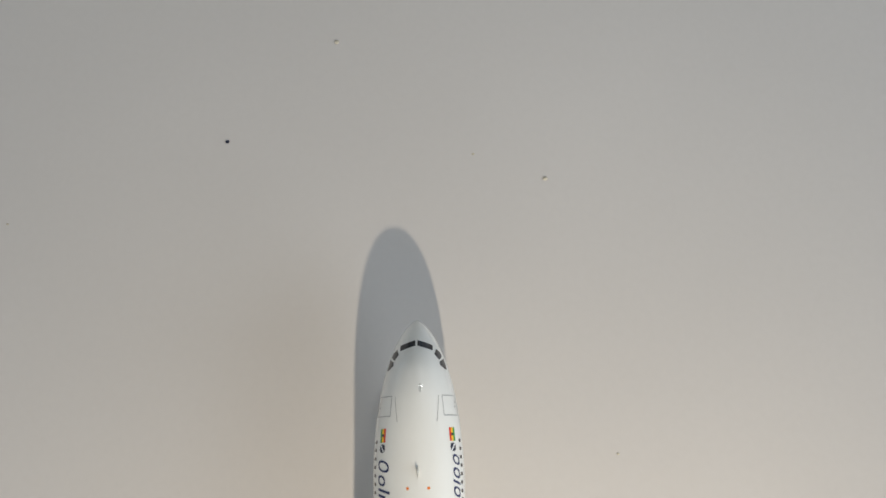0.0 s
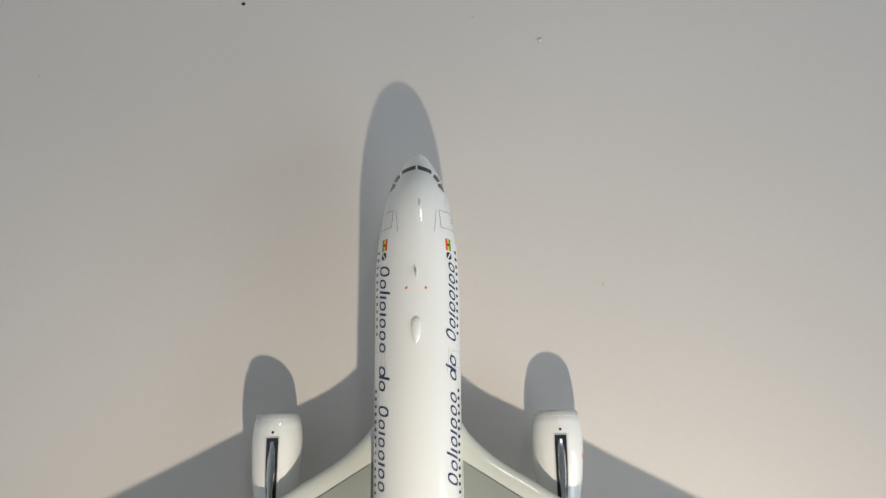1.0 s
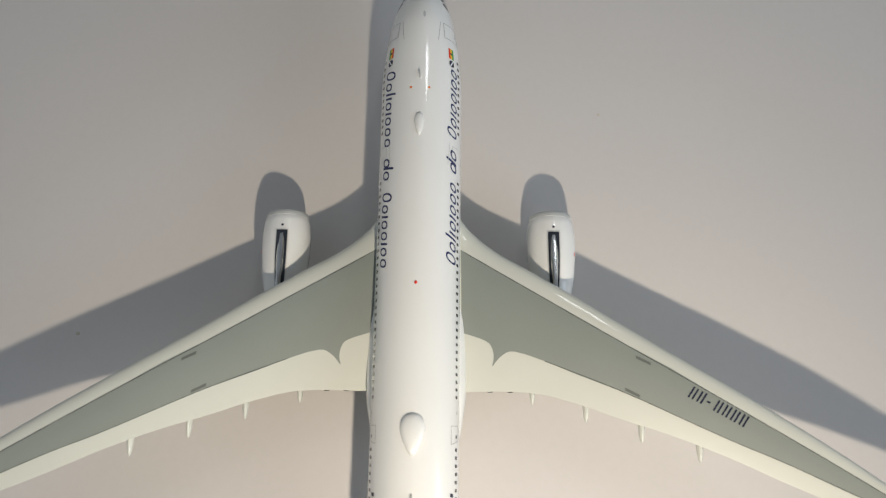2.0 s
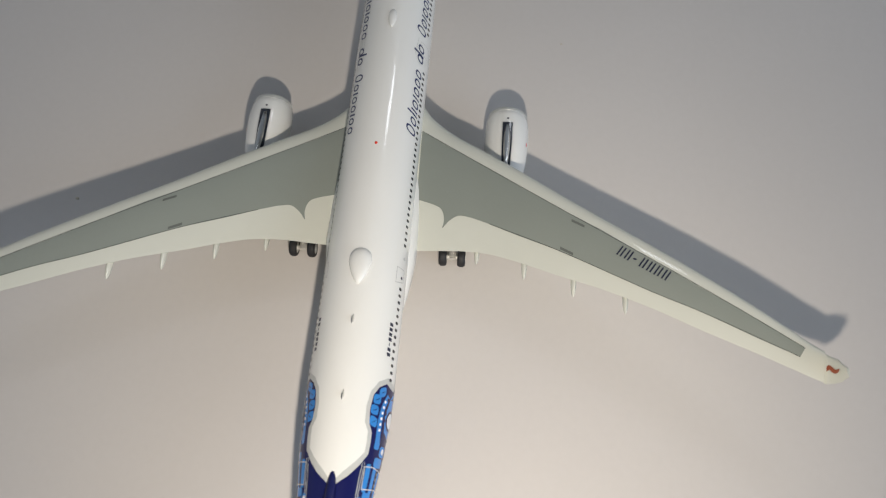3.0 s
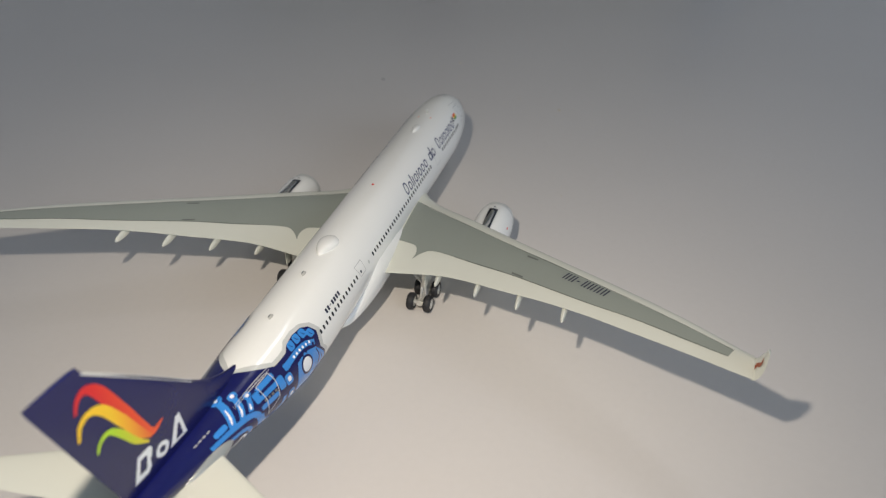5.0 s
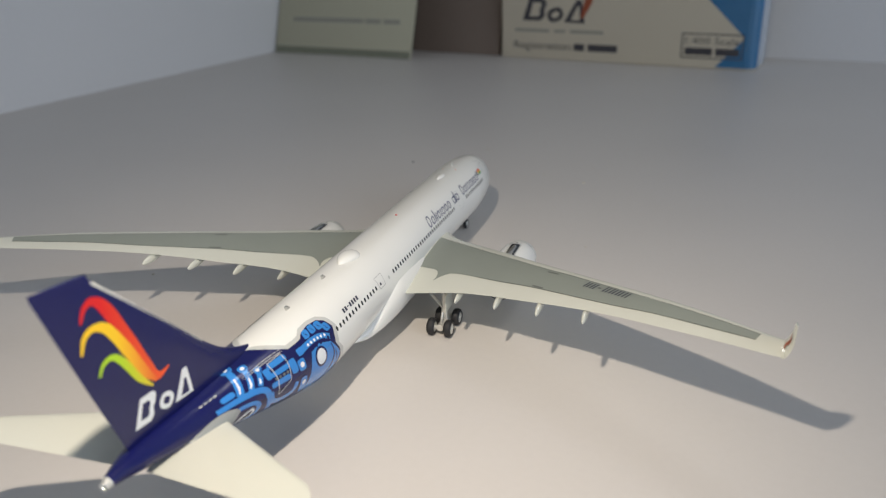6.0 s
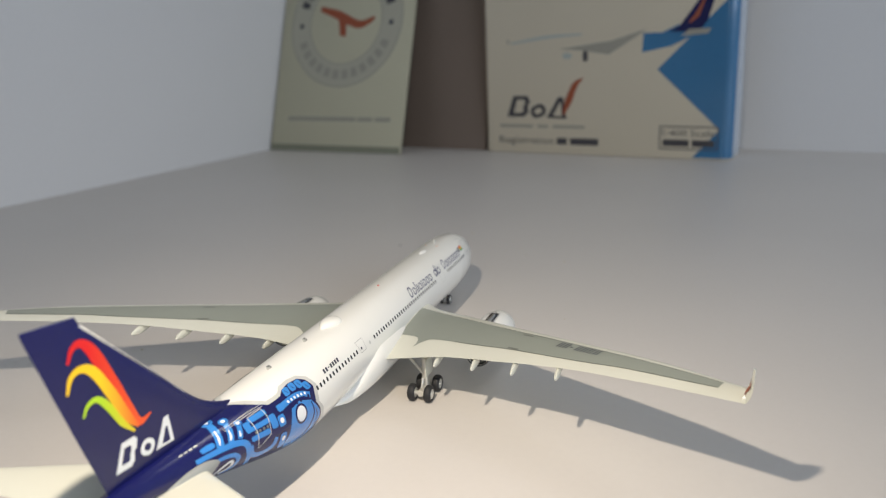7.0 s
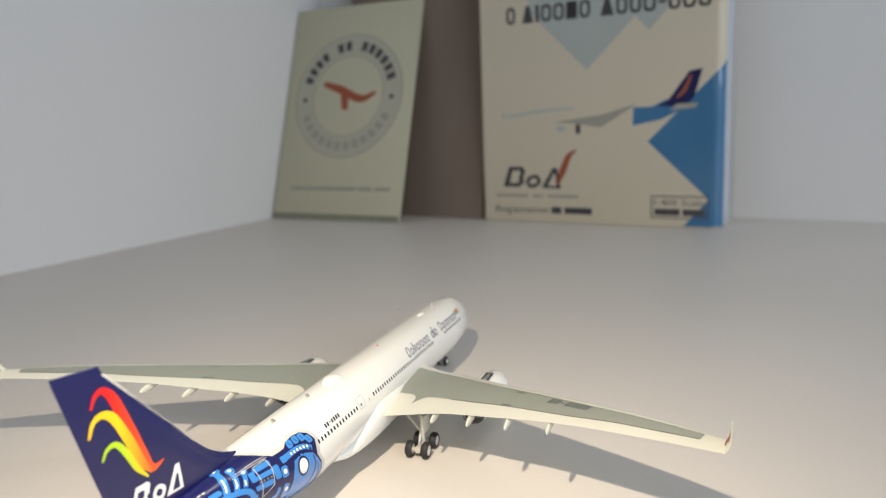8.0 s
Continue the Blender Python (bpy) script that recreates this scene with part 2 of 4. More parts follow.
# Fuselage sections along its length: top, bottom and half width.
LONG = [-0.15, 0.5, 1.5, 3.9, 6, 9, 13, 18, 24, 100, 105, 112, 120, 130, 138, 143, 146.3]
f_top = curve(LONG, [10.8, 12.0, 13.2, 15.0, 16.5, 17.9, 18.8, 19.12, 19.15, 19.15, 19.15, 19.12, 19.1, 19.0, 18.8, 18.4, 17.8])
f_bot = curve(LONG, [10.1, 9.2, 8.2, 7.0, 6.2, 5.5, 5.1, 4.95, 4.95, 4.95, 5.3, 6.9, 9.3, 12.3, 14.6, 15.8, 16.4])
f_half = curve(LONG, [0.3, 1.15, 2.0, 3.4, 4.3, 5.25, 6.1, 6.75, 7.1, 7.1, 7.05, 6.65, 5.75, 4.2, 2.7, 1.6, 0.7])


def hull(y, a, off=0.0):
    """A point of the fuselage at y, a degrees round from its top towards starboard, off millimetres proud."""
    t, b, h = f_top(-y), f_bot(-y), f_half(-y)
    a = radians(a)
    return Vector(((h + off) * math.sin(a), y, (t + b) / 2 + ((t - b) / 2 + off) * math.cos(a)))


ys = [0.15, 0.0, -0.1, -0.25] + [-0.5 * i for i in range(1, 49)] + [-24 - 2.0 * i for i in range(1, 39)] + [-100 - 1.0 * i for i in range(1, 47)] + [-146.3]
fuselage = part("fuselage", surface([[hull(y, 360 * i / 96) for i in range(96)] for y in ys], closed=True, cap=True), WHITE, jet, "glossy white fuselage")


def on_hull(name, outline, mat, parent, off=0.05, label="", step=(1.0, 4.0)):
    return part(name, decal(outline, lambda u, v: hull(u, v, off), step), mat, parent, label, sharp=80)


def both(name, outline, mat, parent, off=0.05, label="", step=(1.0, 4.0)):
    for s in (1, -1):
        on_hull(name, [(u, s * v) for u, v in outline], mat, parent, off, label, step)


# Tail paint: a pale border, then navy, on both sides; the white saddle runs to a point before the fin.
EDGE = [(-118.4, 0), (-116.7, 13.8), (-115.0, 29), (-113.5, 40), (-111.7, 40.5), (-110.3, 39.5), (-109.0, 33), (-106.5, 32), (-104.2, 35.5), (-102.4, 46), (-101.4, 62.5), (-102.0, 75), (-102.2, 85), (-100.9, 98), (-100.3, 115), (-101.2, 133), (-104.0, 180)]
INNER = [(-119.3, 0), (-118.2, 10), (-117.2, 22), (-115.6, 35), (-113.7, 46.5), (-111.9, 46.8), (-110.4, 46), (-109.2, 40), (-107.0, 37.5), (-104.7, 40), (-103.3, 47.5), (-102.4, 60.5), (-102.9, 71), (-103.2, 82), (-102.1, 95), (-101.6, 110), (-102.2, 123), (-105.0, 180)]
tail = [(-146.2, 180), (-146.2, 0)]
both("tail_border", EDGE + tail, PALE, fuselage, 0.02, "pale grey outline of the tail paint")
navy_sides = []
for s in (1, -1):
    navy_sides.append(on_hull("tail_paint", [(u, s * v) for u, v in INNER + tail], NAVY, fuselage, 0.04, "glossy navy tail paint"))

# The blue bird-like pattern on each side of the tail.
for side, under in zip((1, -1), navy_sides):
    def mural(outline, mat, off, name="pattern_shape", side=side, under=under):
        on_hull(name, [(u, side * v) for u, v in outline], mat, under, off, step=(0.8, 4.0))

    SQ = 0.115
    # head with its eye
    mural([(-109.9, 70), (-107.4, 66), (-104.5, 75), (-103.2, 88), (-102.3, 98), (-102.1, 107), (-103.4, 124), (-107.5, 138), (-111.0, 138), (-112.2, 122), (-111.3, 104), (-110.7, 84)], BLUE, 0.06)
    mural(blob(-107.9, 84.2, 1.65, 14.8), NAVY, 0.08)
    mural(blob(-107.9, 84.2, 1.25, 11.4), PRINT, 0.10)
    mural(stroke([(-104.6, 77), (-104.2, 96), (-105.8, 117), (-108.6, 132)], [0.2, 0.35, 0.2], SQ), NAVY, 0.08)
    mural(stroke([(-103.7, 90), (-103.1, 104), (-103.6, 118)], [0.12, 0.18, 0.12], SQ), NAVY, 0.08)
    # crest feathers on a curved bar with white dots, and the scallops under it
    mural(stroke([(-111.9, 59.5), (-108.6, 57.2), (-106.2, 59.8), (-104.2, 68.5)], [1.1, 0.95, 0.9, 0.9], SQ), BLUE, 0.06)
    for u, v, turn in ((-108.7, 45.5, 20), (-106.9, 44.8, 8), (-105.2, 46.8, -4), (-103.9, 55.0, -24)):
        mural(blob(u, v, 0.76, 6.2, 3.5, turn * 0.1), BLUE, 0.06)
        mural(stroke([(u - 0.2, v - 3.0), (u, v + 1.0), (u + 0.25, v + 3.6)], [0.06, 0.14, 0.06], SQ), NAVY, 0.075)
    for i in range(6):
        mural(blob(-109.8 + 0.9 * i, 58.6 + 0.28 * max(0, i - 1.5) ** 2, 0.24, 2.1), PRINT, 0.08)
    for i in range(6):
        mural(blob(-110.4 + 1.12 * i, 66.2 + 0.25 * (i - 2) ** 2, 0.3, 2.8), NAVY, 0.085)
    mural(blob(-112.1, 59.5, 0.7, 5.4, 5, 0), BLUE, 0.065)
    # two spotted blocks before the head
    for v, rv, dot in ((77, 9.0, 77), (111, 14.5, 106.5)):
        mural(blob(-112.95, v, 0.85, rv, 4), BLUE, 0.07)
        mural(blob(-112.95, v, 0.98, rv + 1.4, 4), NAVY, 0.065)
        mural(blob(-112.9, dot, 0.46, 4.2), PRINT, 0.09)
    # ladder of blocks inside the door
    mural(blob(-117.2, 51.5, 2.1, 4.6, 6), BLUE, 0.06)
    mural(blob(-117.3, 65.8, 2.2, 4.2, 6), BLUE, 0.06)
    mural(blob(-118.1, 82.0, 2.1, 4.8, 6), BLUE, 0.06)
    mural(blob(-114.7, 71.5, 0.75, 11.5, 5), BLUE, 0.06)
    mural(blob(-119.9, 60.0, 0.65, 9.5, 5), BLUE, 0.06)
    for i in range(4):
        mural(blob(-118.9 + 0.85 * i, 74.0, 0.27, 2.2, 4), MARK, 0.08)
    mural(stroke([(-120.6, 92), (-120.2, 110), (-118.2, 118), (-115.6, 113), (-114.7, 98)], [1.0, 1.15, 1.2, 1.1, 0.9], SQ), BLUE, 0.062)
    corners = [(-118.9, 46.0), (-115.6, 44.5), (-115.5, 60.0), (-116.1, 88.0), (-119.1, 102.5), (-118.7, 75.0), (-118.9, 46.0)]
    for p, q in zip(corners, corners[1:]):
        mural(stroke([p, q], [0.15, 0.15], SQ), PALE, 0.11, "door_area_line")
    # two thin pale lines running aft just above the door
    for v in (39.5, 43.0):
        mural(stroke([(-114.9, v), (-119.0, v - 0.8), (-123.8, v + 1.5)], [0.08, 0.14, 0.06], SQ), PALE, 0.12, "door_area_line")
    # three plumes with hooked heads and white cores
    for head, top, mid, low, w in (((-124.2, 12.5), (-124.3, 17), (-124.8, 36), (-125.9, 66), 1.35), ((-122.3, 28.5), (-122.4, 31), (-122.9, 48), (-123.9, 68), 1.1), ((-120.8, 45.0), (-120.9, 47), (-121.5, 59), (-122.1, 69.5), 0.95)):
        mural(stroke([top, mid, low], [w * 0.85, w, w], SQ), BLUE, 0.06)
        mural(blob(head[0], head[1], w * 0.78, w * 5.6, 2.6), BLUE, 0.064)
        mural(blob(head[0], head[1] - 0.6, 0.36, 3.0), PRINT, 0.08)
        mural(stroke([(mid[0] - 0.05, mid[1] - 2), ((mid[0] + low[0]) / 2, (mid[1] + low[1]) / 2), (low[0] + 0.05, low[1] - 4)], [0.2, 0.42, 0.2], SQ), PRINT, 0.08)
        mural(stroke([(head[0] - w * 0.2, head[1] + 4), (head[0] + w * 0.7, head[1] + 2.5)], [0.12, 0.12], SQ), NAVY, 0.085)
    mural(blob(-127.8, 55, 1.3, 6.0, 4), BLUE, 0.06)
    # the large hook, the ring in it and the white core
    mural(stroke([(-130.6, 70), (-126.6, 70.5), (-123.0, 74.5), (-121.4, 84), (-120.9, 104), (-120.7, 134)], [1.25, 1.3, 1.3, 1.2, 1.2, 1.1], SQ), BLUE, 0.06)
    mural(stroke([(-129.6, 98), (-127.2, 89.5), (-124.4, 92), (-123.2, 103), (-123.8, 120), (-126.0, 134)], [0.8, 0.95, 0.95, 0.95, 0.9, 0.7], SQ), BLUE, 0.06)
    mural(stroke([(-127.6, 124), (-126.4, 112), (-124.8, 103.5), (-124.3, 110), (-124.9, 120), (-126.6, 126)], [0.4, 0.6, 0.6, 0.55, 0.5, 0.35], SQ), PRINT, 0.08)
    mural(blob(-129.4, 87, 0.7, 5.5, 3), BLUE, 0.06)

# Flight-deck panes, cabin windows, doors.
for outline in ([(-3.75, 3), (-4.55, 43), (-5.5, 38), (-4.75, 2.5)], [(-5.15, 50), (-5.7, 63), (-6.3, 64), (-7.0, 49), (-6.1, 40)], [(-6.6, 69), (-7.3, 49), (-7.9, 48), (-8.55, 62), (-8.4, 68)]):
    both("flight_deck_pane", outline, GLASS, fuselage, 0.03, step=(0.5, 4.0))
shared = {}
for first, last in ((-19.4, -33.0), (-42.2, -78.0), (-86.0, -101.6)):
    n = round((first - last) / 1.19)
    for i in range(n + 1):
        y = first + (last - first) * i / n
        for s in (1, -1):
            if -100 < y < -24:
                if s not in shared:
                    shared[s] = on_hull("cabin_window", [(u, s * v) for u, v in blob(y, 68, 0.27, 3.4, 3.0, 0, 12)], GLASS, fuselage, 0.04)
                    shared[s, 0] = y
                else:
                    w = new("cabin_window", shared[s].data)
                    w.parent, w.location = fuselage, (0, (y - shared[s, 0]) * K, 0)
            else:
                on_hull("cabin_window", [(u, s * v) for u, v in blob(y, 68, 0.27, 3.4, 3.0, 0, 12)], GLASS, fuselage, 0.06)


def outline_line(corners, w, mat, name, off=0.04):
    for a, b in zip(corners, corners[1:] + corners[:1]):
        both(name, stroke([a, b], [w, w], 0.12, 2), mat, fuselage, off)


outline_line([(-12.7, 39), (-12.6, 74), (-15.6, 74), (-15.7, 39)], 0.11, LINE, "door_area_line")
outline_line([(-36.0, 52), (-36.0, 80), (-38.6, 80), (-38.6, 52)], 0.07, PALE, "door_area_line")
outline_line([(-82.4, 55), (-82.4, 74), (-84.6, 74), (-85.2, 55)], 0.08, LINE, "door_area_line")
both("door_area_line", stroke([(-12.7, 33), (-16.6, 27)], [0.09, 0.09], 0.12, 2), LINE, fuselage, 0.04)
both("door_area_line", stroke([(-35.4, 47), (-39.6, 43)], [0.07, 0.07], 0.12, 2), PALE, fuselage, 0.04)
both("door_mark", blob(-84.0, 68, 0.25, 2.2, 4), INK, fuselage, 0.045)
both("door_mark", blob(-14.3, 66, 0.14, 1.0), INK, fuselage, 0.045)
both("door_mark", blob(-13.6, 69, 0.14, 1.0), INK, fuselage, 0.045)
both("door_mark", blob(-80.4, 70, 0.3, 3.0), PALE, fuselage, 0.045)

# Flags and round badges behind the front doors.
for lo, hi, mat in ((45, 48.4, RED), (48.4, 52.2, YELLOW), (52.2, 56, GREEN)):
    both("flag_stripe", [(-17.5, lo), (-19.5, lo), (-19.5, hi), (-17.5, hi)], mat, fuselage, 0.04)
both("flag_badge", blob(-20.4, 50.5, 0.62, 5.2, 2.6), INK, fuselage, 0.04)
both("flag_badge", stroke([(-19.9, 53.5), (-20.9, 47.5)], [0.22, 0.22], 0.12, 2), PRINT, fuselage, 0.05)
both("flag_badge", blob(-18.5, 50.3, 0.22, 2.0), INK, fuselage, 0.05)


# The airline's title as plain slanted shapes, one for each letter: tall and short bars, and rings.
def title(first, last, row, s):
    wide = {"H": 1.25, "O": 1.1, "D": 1.1, "l": 0.45, "i": 0.45}
    pitch = (last - first) / sum(wide[t] for t in row)
    low = 62 - (4 if s < 0 else 0)
    lean = math.copysign(0.042, pitch) if s > 0 else math.copysign(0.026, pitch)
    u = first

    def at(p, q):
        return (p + lean * (low - q), s * q)

    def bar(p, top, w):
        on_hull("title_bar", [at(p - w, low), at(p + w, low), at(p + w, top), at(p - w, top)], TITLE, fuselage, 0.04, step=(1.0, 5.0))

    def loop(p, top, r, w):
        mid, tall = (low + top) / 2, (low - top) / 2
        for half in (0, 1):
            turn = [math.pi * (half + k / 8) for k in range(9)]
            out = [at(p + r * math.copysign(abs(math.cos(a)) ** 0.8, math.cos(a)), mid + tall * math.copysign(abs(math.sin(a)) ** 0.8, math.sin(a))) for a in turn]
            inn = [at(p + (r - 1.5 * w) * math.cos(a), mid + (tall - 2.3) * math.sin(a)) for a in reversed(turn)]
            on_hull("title_ring", out + inn, TITLE, fuselage, 0.04, step=(1.0, 5.0))

    for t in row:
        p, r, w = u + pitch * wide[t] / 2, abs(pitch) * 0.42, abs(pitch) * 0.105
        if t in "li":
            bar(p, 40.5 - (4 if s < 0 else 0) if t == "l" else 47.5 - (4 if s < 0 else 0), w)
        elif t == "H":
            loop(p, 41.5 - (4 if s < 0 else 0), r * 1.1, w)
        elif t == "D":
            loop(p - pitch * 0.06, 48.0 - (4 if s < 0 else 0), r, w)
            bar(p + math.copysign(r, pitch), 40.5 - (4 if s < 0 else 0), w)
        else:
            loop(p, 48.0 - (4 if s < 0 else 0), r, w)
        u += pitch * wide[t]


for s, words in ((1, ((-57.3, -42.7), (-41.1, -36.8), (-35.0, -21.6))), (-1, ((-21.6, -36.3), (-38.1, -42.4), (-44.1, -57.5)))):
    for (a, b), row in zip(words, ("HOliOiOOO", "DO", "HOiOOiOO")):
        title(a, b, row, s)
for s in (1, -1):
    for i in range(7):
        u = (-98.0 + 0.84 * i) if s > 0 else (-92.3 - 0.84 * i)
        short = i == 2
        on_hull("registration_bar", [(u, s * (57 if short else 60)), (u + s * 0.55, s * (57 if short else 60)), (u + s * 0.62, s * (55.5 if short else 53.5)), (u + s * 0.07, s * (55.5 if short else 53.5))], INK, fuselage, 0.04)
    for i in range(4):
        on_hull("registration_bar", blob(-129.0 - 0.9 * i, s * 38, 0.3, 1.2, 5), PALE, fuselage, 0.06)


# Roof fittings.
def dome(y, ru, rv, h, tail_pull=0.0, n=28):
    rows = []
    for k in range(9):
        e = k / 8 * math.pi / 2
        row = []
        for i in range(n):
            a = 2 * math.pi * i / n
            u, v = ru * math.cos(e) * math.cos(a), rv * math.cos(e) * math.sin(a)
            v *= 1 + tail_pull * u / ru
            p = hull(y + u, math.degrees(v / 7.1), -0.05 + h * math.sin(e) ** 0.8)
            row.append(p)
        rows.append(row)
    return surface(rows, closed=True, cap=True)


dome_body = part("satcom_dome", dome(-83.9, 3.2, 1.75, 1.0, 0.45), WHITE, jet, "white teardrop antenna dome")
part("dome_seam", dome(-83.9, 3.34, 1.88, 0.07, 0.45), LINE, dome_body, "thin grey seam round the dome")
part("roof_dome", dome(-33.0, 2.1, 0.78, 0.55, 0.3), WHITE, jet, "small white oval roof fairing")
part("beacon", dome(-60.4, 0.30, 0.27, 0.2), RED, jet, "red roof beacon")
for y, h in ((-23.7, 1.15), (-92.9, 0.85), (-105.1, 0.8)):
    rows = []
    for k in range(5):
        z = f_top(-y) - 0.1 + h * k / 4
        c = 0.75 - 0.3 * k / 4
        rows.append([(0.2 * (1 - 0.5 * k / 4) * math.cos(2 * math.pi * i / 16), y - 0.16 * k + c * math.sin(2 * math.pi * i / 16), z) for i in range(16)])
    part("blade_antenna", surface(rows, closed=True, cap=True), CHROME if y < -90 else STEEL, jet, "small silver blade antenna")
for s in (1, -1):
    on_hull("roof_dot", blob(-26.2, s * 12.6, 0.22, 1.8), ORANGE, fuselage, 0.03)
on_hull("roof_mark", blob(-11.6, 5, 0.7, 2.2), PALE, fuselage, 0.02)

# Belly fairing under the wings.
b_half = curve([40, 46, 54, 62, 76, 82, 88, 92], [0.5, 5.4, 7.5, 8.2, 8.25, 7.6, 6.2, 3.6])
b_low = curve([40, 46, 54, 80, 88, 92], [5.6, 4.6, 3.9, 3.9, 4.6, 5.6])
b_high = curve([40, 46, 54, 60, 66, 76, 82, 88, 92], [6.2, 8.0, 10.6, 12.2, 13.6, 14.0, 12.0, 8.4, 6.2])
rows = []
for k in range(53):
    y = 40 + k
    h, lo, hi = b_half(y), b_low(y), b_high(y)
    rows.append([(h * math.copysign(abs(math.cos(a)) ** 0.75, math.cos(a)), -y, (lo + hi) / 2 + (hi - lo) / 2 * math.copysign(abs(math.sin(a)) ** 0.75, math.sin(a))) for a in (2 * math.pi * i / 48 for i in range(48))])
part("belly_fairing", surface(rows, closed=True, cap=True), WHITE, jet, "glossy white belly fairing")

# ---- wings ----
w_le = curve([4, 7, 8.2, 10.4, 13.4, 19, 26.4, 33, 42, 50, 62.6, 71, 73.6], [43.2, 46.8, 48.6, 50.9, 53.3, 56.7, 61.3, 65.6, 71.3, 76.3, 84.7, 90.8, 92.8])
w_te = curve([4, 8.4, 15, 20, 26, 33, 40, 48, 56, 64, 71, 73.6], [76.7, 76.6, 76.6, 77.0, 78.6, 81.1, 83.4, 86.6, 90.3, 93.7, 96.8, 98.0])
z_le = curve([4, 8, 20, 33, 48, 64, 73.6], [9.9, 10.4, 12.0, 13.6, 15.5, 17.6, 18.5])
z_te = curve([4, 8, 16, 26, 40, 56, 73.6], [8.9, 9.5, 10.7, 12.3, 14.6, 16.9, 18.6])
w_up = curve([4, 10, 20, 33, 48, 73.6], [2.0, 1.8, 1.5, 1.3, 1.15, 0.75])
w_down = curve([4, 10, 20, 33, 48, 73.6], [2.0, 1.6, 1.0, 0.6, 0.45, 0.3])


def wing_skin(x, y, up=1, off=0.0):
    """The wing's upper (up 1) or lower (up -1) skin over the plan point x, y."""
    a = abs(x)
    le, te = w_le(a), w_te(a)
    c = (-y - le) / (te - le)
    base = z_le(a) + (z_te(a) - z_le(a)) * c
    return Vector((x, y, base + 2 * foil(c) * (w_up(a) if up > 0 else -w_down(a)) + off))


spans = [4, 5.5, 7, 7.6, 8.2, 9, 10.4, 12, 14] + [16 + 2 * i for i in range(30)] + [73.6]
wings = {}
for s in (1, -1):
    rows = []
    for a in spans:
        le, te = w_le(a), w_te(a)
        up = [wing_skin(s * a, -(le + (te - le) * c)) for c in reversed(CHORD)]
        down = [wing_skin(s * a, -(le + (te - le) * c), -1) for c in CHORD[1:-1]]
        rows.append(up + down)
    wing = part("wing", surface(rows, closed=True, cap=True), CREAM, jet, "glossy pale wing with a grey upper panel", sharp=60)
    wings[s] = wing

    def on_wing(name, outline, mat, off=0.04, label="", s=s, wing=wing):
        return part(name, decal([(s * u, v) for u, v in outline], lambda u, v: wing_skin(u, v, 1, off), (1.0, 1.0)), mat, wing, label, sharp=80)

    rear = [(70.2, -94.1), (64, -91.3), (56, -87.4), (48, -83.9), (40, -80.1), (33, -76.8), (26, -74.0), (20.9, -71.8)]
    notch = [(17.6, -70.6), (15.3, -70.2), (13.6, -71.2), (12.5, -72.5), (12.7, -71.2), (12.4, -69.6), (11.3, -68.4), (7.4, -67.0)]
    on_wing("grey_panel", [(7.2, -53.0), (12, -56.2), (16, -58.6), (20, -61.0), (26, -64.8), (33, -69.0), (40, -73.0), (48, -78.2), (55, -82.7), (62.2, -87.1), (71.0, -92.7)] + rear + [tuple(q) for q in bend(notch, 4)], GREY, label="satin grey upper wing panel")
    for u, v in ((36.2, -71.7), (34.4, -76.7)):
        mark = [(u - 1.15, v + 0.62), (u + 1.05, v - 0.55), (u + 1.05, v - 1.0), (u - 1.15, v + 0.12)]
        on_wing("panel_mark", mark, MARK, 0.05)
    on_wing("panel_line", stroke([(20.9, -71.8), (33, -76.8), (48, -83.9), (56, -87.4), (70.2, -94.1)], [0.09, 0.07], 1.0, 8), DARK, 0.06)
    on_wing("panel_line", stroke([(8.0, -53.6), (20, -61.0), (33, -69.0), (48, -78.2), (62.2, -87.1), (71.0, -92.7)], [0.08, 0.07], 1.0, 8), DARK, 0.06)

    # Upswept tip fence, curling up out of the wing.
    def tip(t, c, up):
        """Along the curl t, along the chord c, on the inner (up 1) or outer face."""
        a = min(1.0, t * 1.6) * 1.25
        x = 73.5 + 1.15 * math.sin(a) + 0.35 * t
        z = 18.5 + 1.5 * (1 - math.cos(a)) + 4.2 * t * t
        le, te = -92.7 - 3.4 * t ** 1.1 - 1.2 * max(0.0, t - 0.7) ** 0.6, -98.0 - 0.5 * t + 0.9 * max(0.0, t - 0.75) ** 0.6
        th = (0.8 - 0.4 * t) * foil(c)
        return (s * (x - up * th * math.sin(a)), le + (te - le) * c, z + up * th * math.cos(a))

    loop = [(c, 1) for c in reversed(CHORD[::2])] + [(c, -1) for c in CHORD[2:-1:2]]
    fence = part("winglet", surface([[tip(k / 14, c, up) for c, up in loop] for k in range(15)], closed=True, cap=True), CREAM, wing, "upswept pale wing tip", sharp=60)
    mark = stroke([(0.20, 0.58), (0.36, 0.44), (0.54, 0.56), (0.72, 0.42)], [0.05, 0.18, 0.16, 0.04], 1.0)
    part("tip_mark", decal(mark, lambda u, v, s=s, tip=tip: Vector(tip(u, v, 1)) + Vector((-0.08 * s, 0, 0.04)), (0.1, 0.2)), RUST, fence, "small orange mark")

    # Flap track fairings.
    for x, y in ((19.0, -79.1), (27.4, -81.9), (35.8, -85.0), (44.3, -87.9)):
        front, last = wing_skin(x, y + 9.0, -1).z - 0.2, z_te(x) - 1.15
        rows = []
        for k in range(17):
            t = k / 16
            r = max(0.03, math.sin(math.pi * t ** 1.5) ** 0.5) * 0.5
            yy = y + 0.35 + 8.6 * (1 - t)
            zz = front + (last - front) * t
